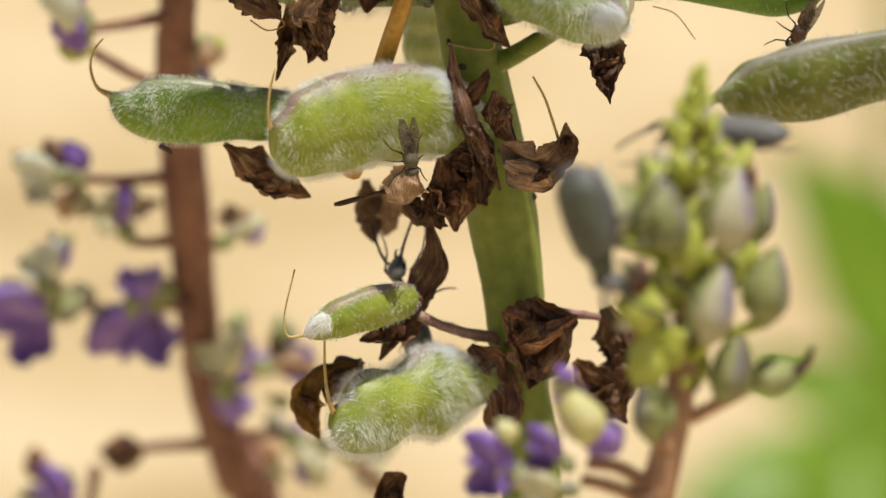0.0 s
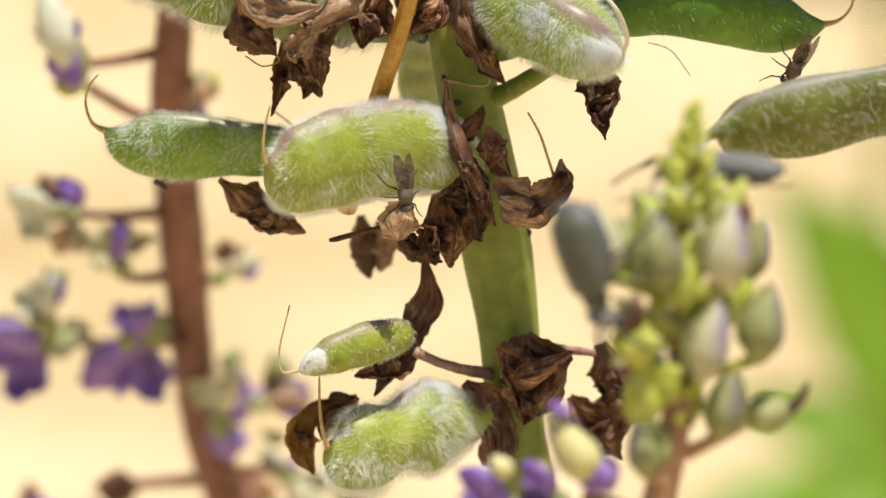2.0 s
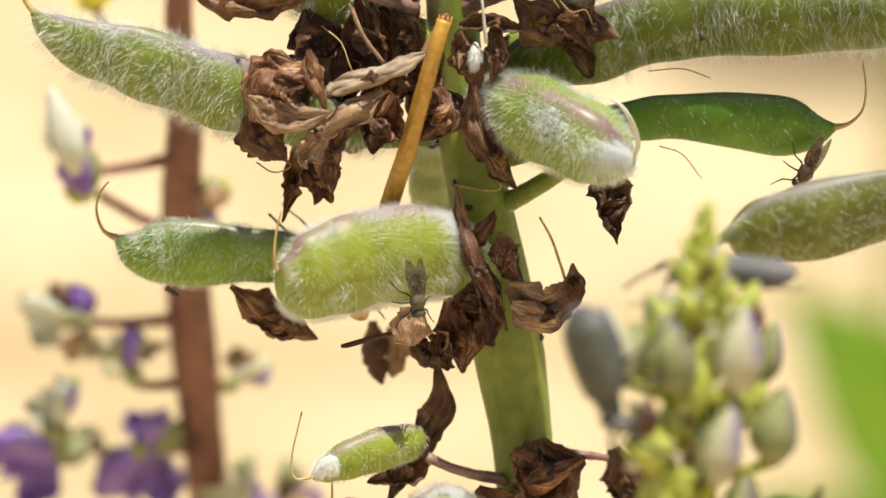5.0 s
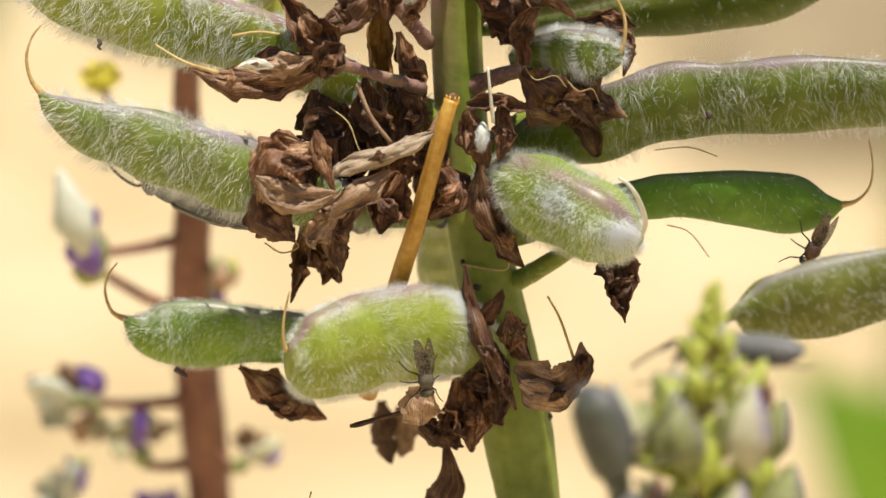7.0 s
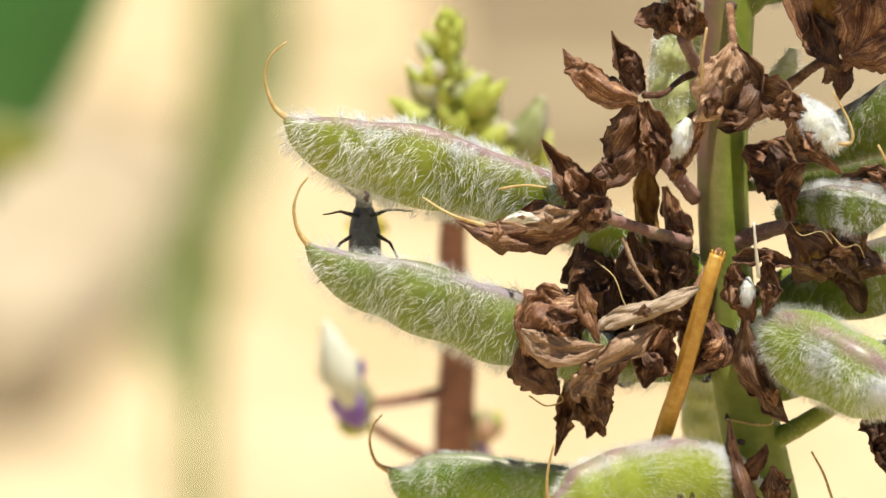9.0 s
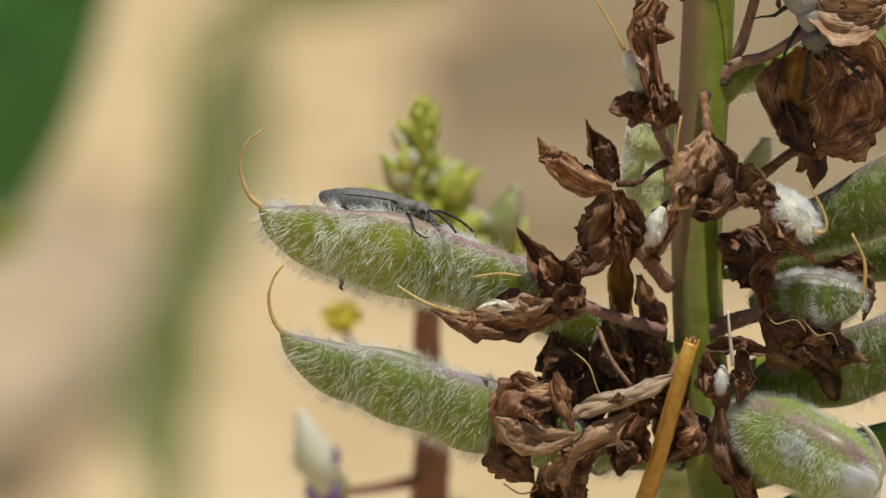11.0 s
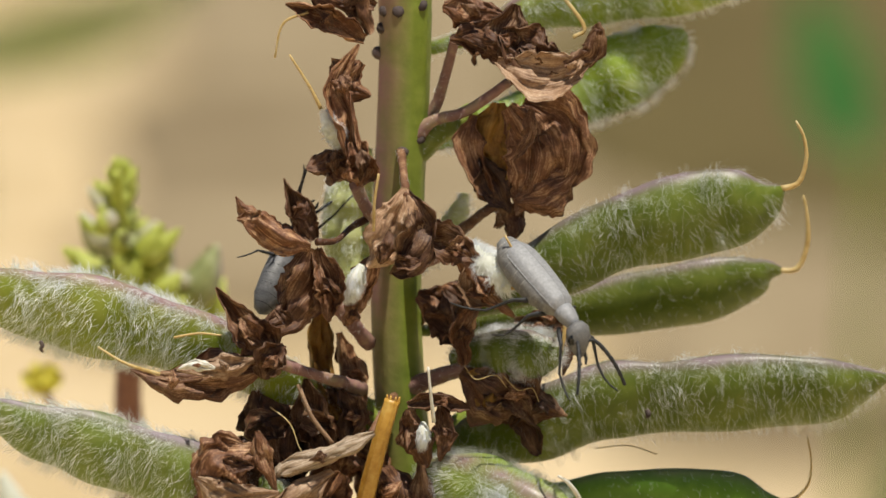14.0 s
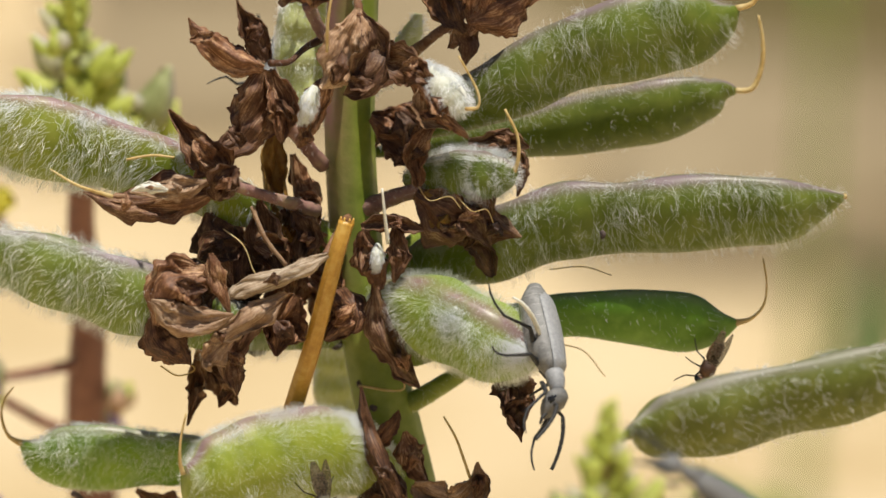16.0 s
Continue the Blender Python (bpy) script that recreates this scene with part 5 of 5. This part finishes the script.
leafy("grassy_plant", "arching green blades, far and soft", -20000, -900, [[(-900, -560, -20000, 30), (-660, -630, -20000, 75), (-480, -680, -20000, 75), (-280, -790, -20000, 12)]], SOFT_LEAF, tilt=-0.7)
leafy("grassy_plant", "green leaves, far and soft", -25000, 790, [[(860, -420, -25000, 40), (810, -540, -25000, 100), (740, -740, -25000, 50)], [(860, 320, -25000, 40), (920, 210, -25000, 80), (950, 60, -25000, 20)]], DARK_LEAF, tilt=-0.7)
pod(bpy.data.objects["grassy_plant"], [(-1420, -180, -9000, 20), (-1300, -186, -9000, 55), (-1220, -186, -9000, 40), (-1165, -190, -9000, 8)], seed=51, hair=False, label="pale green pod, out of focus")


# ---- insects ----
def loft(rows, sides=16):
    """Rings from rows of y, z, half-width, half-height in the insect's space, in steps."""
    r = np.array(rows, float) * STEP
    th = np.linspace(0, 2 * np.pi, sides, endpoint=False)
    v = np.stack([np.stack([np.cos(th) * w, np.full(sides, y), z + np.sin(th) * h], 1) for y, z, w, h in r])
    return v.reshape(-1, 3), skin(len(r), sides)


def limb(name, pts, mat, parent, label=""):
    """A jointed leg or feeler: rows of x, y, z, radius in steps, in its parent's space."""
    r = np.array(pts, float) * STEP
    fine, rad = [], []
    for a, b in zip(r[:-1], r[1:]):
        for f in (0.0, 0.15, 0.5, 0.85):
            fine.append(a[:3] * (1 - f) + b[:3] * f)
            rad.append((a[3] * (1 - f) + b[3] * f) * (0.72 if f == 0.0 and len(pts) > 8 else 1.15 if f == 0.0 else 1.0))
    fine.append(r[-1][:3])
    rad.append(r[-1][3])
    c, rad = np.array(fine), np.array(rad)
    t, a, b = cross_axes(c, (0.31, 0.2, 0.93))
    th = np.linspace(0, 2 * np.pi, 7, endpoint=False)
    v = c[:, None] + rad[:, None, None] * (np.cos(th)[None, :, None] * a[:, None] + np.sin(th)[None, :, None] * b[:, None])
    return part(name, v.reshape(-1, 3), skin(len(c), 7), mat, parent, label)


def beetle(label, case=SHADED_SHELL, belly=BELLY, cover=186, rings=DARK_SHELL, wrap=0.98):
    ob = tagged(new("beetle"), label, "beetle", "beetles on the lupines")
    ob.empty_display_size = 0.005
    v, f = loft([(-118, -2, 3, 3), (-110, -3, 18, 12), (-80, -8, 33, 25), (-30, -10, 36, 29), (20, -9, 34, 27), (55, -6, 27, 20), (72, -4, 16, 12)])
    ab = part("abdomen", v, f, belly, ob, "grey ringed abdomen")
    for i, y in enumerate((-98, -78, -56, -32, -8)):
        w, h = np.interp(y, (-118, -110, -80, -30, 20), (3, 18, 33, 36, 34)), np.interp(y, (-118, -110, -80, -30, 20), (3, 12, 25, 29, 27))
        z = np.interp(y, (-118, -110, -80, -30, 20), (-2, -3, -8, -10, -9))
        v, f = loft([(y - 1.3, z, w * 0.96, h * 0.96), (y, z, w + 0.5, h + 0.5), (y + 1.3, z, w * 0.96, h * 0.96)], 18)
        part("abdomen_ring", v, f, rings, ab)
    for k in (-1, 1):
        rows, sides = 30, 16
        ys = np.linspace(0, 1, rows)
        g = []
        for y in ys:
            yy = 78 - cover * y
            w = 37 * (math.sin(math.pi * min(1, 0.22 + y * 0.46)) ** 0.7) * math.sqrt(max(0.01, 1 - max(0, (y - 0.72) / 0.285) ** 2)) * min(1.0, 0.62 + 4.5 * y)
            h = 30 * (math.sin(math.pi * min(0.86, 0.22 + y * 0.5)) ** 0.7) * math.sqrt(max(0.02, 1 - max(0, (y - 0.78) / 0.25) ** 2)) * min(1.0, 0.55 + 5 * y)
            for a in np.linspace(0.0, 1.0, sides):
                an = a * math.pi / 2 * wrap
                g.append((k * (0.05 + max(w, 2) * math.sin(an) * (1.02 - 0.1 * a * a)), yy, -6 + max(h, 2) * math.cos(an)))
        g = np.array(g) * STEP
        inner = g * np.array((0.96, 1, 0.94))
        m = rows * sides
        f1 = skin(rows, sides, False, False)
        rim = [i * sides for i in range(rows)] + [(rows - 1) * sides + j for j in range(1, sides)] + [i * sides + sides - 1 for i in range(rows - 2, -1, -1)] + list(range(sides - 2, 0, -1))
        faces = f1 + [tuple(x + m for x in reversed(q)) for q in f1] + [(y, x, x + m, y + m) for x, y in zip(rim, rim[1:] + rim[:1])]
        part("wing_case", np.vstack([g, inner]), faces, case, ob, "matt grey wing case")
    v, f = loft([(66, -4, 10, 10), (72, -3, 18, 15), (86, -3, 18, 15), (104, -4, 13, 12), (114, -5, 7, 7)])
    part("pronotum", v, f, case, ob, "grey narrow neck shield")
    v, f = loft([(108, -6, 7, 7), (114, -7, 19, 16), (125, -11, 24, 21), (137, -17, 22, 20), (147, -25, 15, 14), (153, -31, 9, 8), (156, -34, 3, 3)])
    hd = part("head", v, f, SHADED_SHELL, ob, "grey bent-down head")
    for k in (-1, 1):
        v, f = loft([(122, -10, 1, 2), (125, -11, 5, 8), (131, -13, 7, 10), (138, -16, 5, 8), (142, -18, 1, 2)], 10)
        v = v + np.array((k * 17 * STEP, 0, 0))
        part("eye", v, f, EYE_BLACK, hd, "black kidney-shaped eye")
        limb("mouthpart", [(k * 6, 150, -28, 3.4), (k * 9, 160, -37, 2.8), (k * 5, 168, -42, 2)], DARK_SHELL, hd)
        an = [(k * 10, 140, -14, 3), (k * 20, 150, -8, 3)] + [(k * (20 + 5 * i), 150 + 11 * i, -8 - 1.5 * i - 0.6 * i * i, 3.8 - 0.1 * i) for i in range(1, 8)]
        limb("antenna", an, DARK_SHELL, hd, "black beaded feeler")
    legs = []
    for k in (-1, 1):
        for j, (y, fy, out, ty) in enumerate([(92, 40, 46, 70), (52, 12, 56, -6), (18, -26, 60, -70)]):
            hip = Vector((k * 12, y, -24))
            pts = [(0, 0, 0, 3.6), (k * out * 0.35, fy * 0.35, 2, 4.6), (k * out * 0.72, fy * 0.8, 2, 3.2), (k * out * 1.05, fy + ty * 0.3, -32, 2.2), (k * out * 1.22, fy + ty * 0.6, -41, 1.9), (k * out * 1.4, fy + ty * 0.85, -44, 1.7), (k * out * 1.58, fy + ty * 1.05, -43, 1.3)]
            leg = limb("leg", pts, DARK_SHELL, ob, "dark jointed leg")
            leg.location = hip * STEP
            legs.append((leg, hip * STEP, k, j))
    return ob, legs


def fly(label, body=FLY_BODY):
    ob = tagged(new("fly"), label, "fly", "flies on the pods")
    v, f = loft([(-58, 2, 2, 2), (-50, 3, 12, 10), (-30, 4, 18, 15), (-8, 4, 16, 14), (0, 4, 8, 8)])
    part("abdomen", v, f, body, ob, "brown bristly abdomen")
    v, f = loft([(-4, 5, 8, 8), (4, 7, 18, 17), (20, 8, 20, 19), (34, 7, 14, 14), (38, 6, 6, 6)])
    part("thorax", v, f, body, ob, "dull brown-grey thorax")
    v, f = loft([(36, 5, 5, 5), (40, 4, 15, 13), (48, 3, 17, 14), (55, 1, 12, 11), (58, 0, 4, 4)])
    hd = part("head", v, f, body, ob)
    for k in (-1, 1):
        v, f = loft([(40, 4, 1, 2), (43, 4, 5, 9), (48, 4, 6, 10), (53, 3, 4, 7), (55, 3, 1, 2)], 10)
        part("eye", v + np.array((k * 13 * STEP, 0, 0)), f, EYE_BLACK, hd, "dark compound eye")
        n, mcols = 12, 6
        g = []
        for i in range(n):
            s = i / (n - 1)
            hw = 15 * math.sin(math.pi * min(0.93, 0.08 + s * 0.85)) ** 0.8
            for j in range(mcols):
                w = j / (mcols - 1) * 2 - 1
                g.append((k * (5 + s * 11) + w * hw, 18 - s * 100, 20 - 4 * s + 1.2 * math.sin(w * 6) + 3 * w * k * -1))
        g = np.array(g) * STEP
        vv = np.vstack([g, g - np.array((0, 0, 0.9 * STEP))])
        m = n * mcols
        f1 = skin(n, mcols, False, False)
        rim = [i * mcols for i in range(n)] + [(n - 1) * mcols + j for j in range(1, mcols)] + [i * mcols + mcols - 1 for i in range(n - 2, -1, -1)] + list(range(mcols - 2, 0, -1))
        part("wing", vv, f1 + [tuple(x + m for x in reversed(q)) for q in f1] + [(y, x, x + m, y + m) for x, y in zip(rim, rim[1:] + rim[:1])], FLY_WING, ob, "smoky see-through wing")
        for j, (y, fy, ty) in enumerate([(30, 22, 30), (18, 0, -6), (6, -16, -34)]):
            limb("leg", [(k * 8, y, -4, 2.4), (k * 24, y + fy * 0.6, 4, 2.2), (k * 34, y + fy, -16, 1.7), (k * 44, y + fy + ty * 0.5, -24, 1.3), (k * 52, y + fy + ty * 0.8, -25, 1.1)], EYE_BLACK, ob, "thin black leg")
    return ob


def stance(u, v, d, fwd, back):
    """The pose of an insect at a plan point: fwd and back (the way its back faces) in plan steps u, v, d."""
    y = Vector((fwd[0], -fwd[2], -fwd[1])).normalized()
    z = Vector((back[0], -back[2], -back[1]))
    z = (z - y * z.dot(y)).normalized()
    x = y.cross(z)
    m = Matrix((x, y, z)).transposed().to_4x4()
    return Matrix.Translation(P(u, v, d)) @ m


walker, walker_legs = beetle("grey blister beetle, darkened as in shade, climbing over the pods", SHADED_SHELL, BELLY, 160, wrap=0.66)
walker.scale = (0.82, 0.82, 0.82)
climber, climber_legs = beetle("grey blister beetle, lightened as in sun, walking down the stalk", SUNLIT_SHELL, PALE_BELLY, 180, PALE_RING, 0.74)
climber.scale = (1.04, 0.98, 1.12)
sitter, sitter_legs = beetle("dark grey beetle sitting head down on the buds", SLATE_SHELL)
sitter.matrix_world = stance(266, 606, BD + 110, (0.3, 1, 0), (-0.75, 0, 0.65)) @ Matrix.Diagonal((1.3, 0.82, 1.3, 1.0))
lurker, lurker_legs = beetle("grey beetle half hidden behind the buds", SHADED_SHELL)
lurker.scale = (0.85, 0.85, 0.85)
fly_a = fly("small brown fly resting on a fuzzy pod")
fly_a.matrix_world = stance(-50, 482, 312, (0.12, 1, 0.1), (0.45, 0.1, 0.9)) @ Matrix.Scale(0.74, 4)
fly_b = fly("dark fly hanging from a pod's tip", DARK_DRY)
fly_b.matrix_world = stance(640, 256, 92, (-0.5, 1, 0), (0.6, 0.2, 0.8)) @ Matrix.Scale(0.76, 4)


# ---- movement ----
def gait(legs, spans, seed):
    """Swing the legs in two sets of three while the beetle walks."""
    for leg, hip, k, j in legs:
        rows = []
        ph = (j % 2) * math.pi + (0 if k > 0 else math.pi)
        for i in range(0, 81):
            t = i * 0.2
            go = any(a <= t <= b for a, b in spans)
            sw = 14 * math.sin(t * 9.0 + ph + seed) if go else 4 * math.sin(ph + seed)
            lift = 9 * math.cos(t * 9.0 + ph + seed) if go else 0
            rows.append((t, Matrix.Translation(hip) @ pose(0, 0, 0, 0, k * lift * -1, sw)))
        walk(leg, rows)


def motions():
    walk(walker, [(t, stance(u, v, d, f, b)) for t, u, v, d, f, b in [
        (0.0, -45, 790, -60, (-0.3, -1, 0), (-0.5, 0.1, 0.8)), (0.5, -50, 670, -20, (0.0, -1, 0), (-0.5, 0, 0.8)), (0.8, -70, 612, 20, (-0.3, -1, 0), (-0.5, 0.1, 0.8)),
        (1.0, -92, 602, 20, (-0.6, -0.8, 0), (-0.5, 0.4, 0.8)), (1.2, -108, 568, 10, (-0.85, -0.5, 0), (-0.3, 0.6, 0.7)), (1.5, -160, 545, -20, (-1, -0.3, 0), (-0.1, 0.9, 0.4)),
        (2.0, -140, 450, -130, (-1, -0.1, 0), (0, 0.8, -0.5)), (4.9, -140, 440, -140, (-1, -0.2, 0), (0.3, 0.4, -0.8)), (5.5, -270, 340, -80, (-0.7, -0.8, 0), (0.3, 0.4, -0.8)), (6.1, -380, 225, 40, (-1, -0.3, 0), (0, 1, -0.3)),
        (6.8, -398, 204, 30, (-1, -0.35, 0), (-0.2, 1, -0.2)), (7.0, -438, 190, 30, (-1, -0.36, 0), (-0.2, 1, -0.2)), (7.3, -515, 135, 0, (-1, -0.36, 0), (-0.2, 1, -0.3)), (7.6, -585, 84, -30, (-1, -0.3, 0), (-0.3, 0.9, -0.5)),
        (8.0, -636, 58, -10, (0.0, -1, 0.75), (-0.4, 0, -0.9)), (8.2, -605, 56, 40, (0.25, -1, 0.2), (-0.3, 0.2, -0.9)), (8.5, -609, 46, 60, (0.05, -1, 0.1), (0, 0.2, -1)), (8.7, -612, 32, 70, (0, -1, 0.1), (0, 0.2, -1)),
        (9.4, -640, -130, 40, (0.1, -1, -0.3), (-0.3, 0, -1)), (10.1, -650, -240, 30, (0.7, -0.7, 0), (-0.5, -0.7, -0.6)), (10.8, -566, -252, 85, (1, 0.04, 0.1), (0.05, -1, -0.1)), (11.0, -570, -252, 90, (1, 0.06, 0.35), (0.05, -1, -0.1)),
        (11.4, -480, -241, 88, (1, 0.14, 0), (0.1, -1, -0.12)), (11.7, -442, -230, 88, (1, 0.14, 0), (0.1, -1, -0.12)), (12.0, -405, -223, 88, (1, 0.16, 0), (0.1, -1, -0.12)), (12.5, -335, -210, 88, (1, 0.06, 0), (0, -1, -0.12)),
        (12.8, -300, -222, 110, (1, -0.5, 0), (-0.4, -1, 0.3)), (13.0, -285, -225, 100, (0.8, -0.6, 0), (-0.6, -0.8, 0.1)), (13.2, -232, -225, 90, (0.5, -1, 0), (-0.8, -0.5, -0.5)), (13.5, -210, -245, 60, (0.35, -1, -0.3), (-0.6, -0.2, -0.9)),
        (14.0, -198, -235, 40, (0.4, -0.85, -0.6), (-0.5, 0.2, -0.8)), (14.5, -165, -215, -70, (0.2, -0.45, -1), (-0.4, 0.5, -0.8)), (15.0, -150, -225, -110, (0.2, -0.5, -0.9), (-0.2, 0.6, -0.8)), (16.0, -145, -225, -120, (0.2, -0.5, -0.9), (0, 0.6, -0.8))]])
    walk(climber, [(t, stance(u, v, d, f, b)) for t, u, v, d, f, b in [
        (0.0, 150, -900, 40, (0.1, 1, 0), (0.3, 0, 1)), (9.0, 150, -880, 40, (0.2, 1, 0), (0.3, 0, 1)), (10.8, 175, -690, 120, (0.3, 1, 0), (0.1, 0, 1)), (11.0, 178, -655, 130, (0.35, 1, 0), (0, 0, 1)), (11.4, 188, -600, 140, (0.25, 1, 0), (0, 0, 1)),
        (12.0, 225, -520, 150, (0.05, 1, 0), (0, 0, 1)), (12.3, 222, -450, 150, (-0.05, 1, 0), (0.05, 0, 1)), (12.5, 217, -418, 150, (-0.08, 1, 0), (0.05, 0, 1)), (12.8, 225, -415, 165, (-0.15, 1, 0.5), (0.2, 0, 1)), (13.0, 203, -376, 190, (-0.12, 0.62, 0.95), (0.25, -0.7, 0.7)),
        (13.2, 174, -371, 220, (0.1, 0.8, 0.8), (0.2, -0.6, 0.7)), (13.4, 116, -338, 185, (0.9, 0.45, 0.7), (0.3, -0.9, 0.4)), (13.6, 152, -318, 205, (0.85, 0.6, 0.6), (0.4, -0.8, 0.5)), (13.8, 215, -268, 260, (0.65, 0.85, 0.4), (0.6, -0.5, 0.6)), (14.0, 267, -207, 275, (164, 182, 170), (0.5, -0.6, 0.6)),
        (14.2, 292, -188, 285, (0.55, 0.9, 0.4), (0.85, -0.45, 0.3)), (14.5, 314, -130, 285, (0.5, 1, 0.1), (0.95, -0.25, 0.25)), (14.8, 314, -98, 280, (0.0, 1, 0), (0.95, 0, 0.25)), (15.0, 330, -70, 270, (97, 290, 40), (0.95, -0.3, 0.25)), (15.2, 335, 19, 285, (45, 242, 165), (0.9, -0.1, 0.3)),
        (15.4, 314, 104, 285, (100, 195, 190), (0.9, -0.3, 0.3)), (15.5, 312, 122, 295, (145, 158, 195), (0.88, -0.4, 0.3)), (15.6, 325, 152, 305, (141, 158, 200), (0.85, -0.45, 0.3)), (15.8, 348, 196, 312, (86, 200, 195), (0.92, -0.2, 0.22)), (16.0, 356, 212, 312, (49, 217, 190), (0.95, -0.15, 0.2))]])
    hide, show = stance(524, 436, BD - 130, (-0.85, 0.0, -0.5), (0.05, -1.0, 0.2)), stance(672, 500, BD - 40, (-0.85, -0.62, 0.1), (0.5, -0.6, 0.6))
    walk(lurker, [(0.0, hide), (8.7, hide), (11.5, stance(600, 460, BD - 100, (-0.9, -0.4, -0.3), (0.4, -0.8, 0.4))), (14.0, show), (16.0, show)])
    gait(walker_legs, [(0, 2), (6, 8.2), (9, 15)], 0.4)
    gait(climber_legs, [(9, 16)], 1.3)


motions()
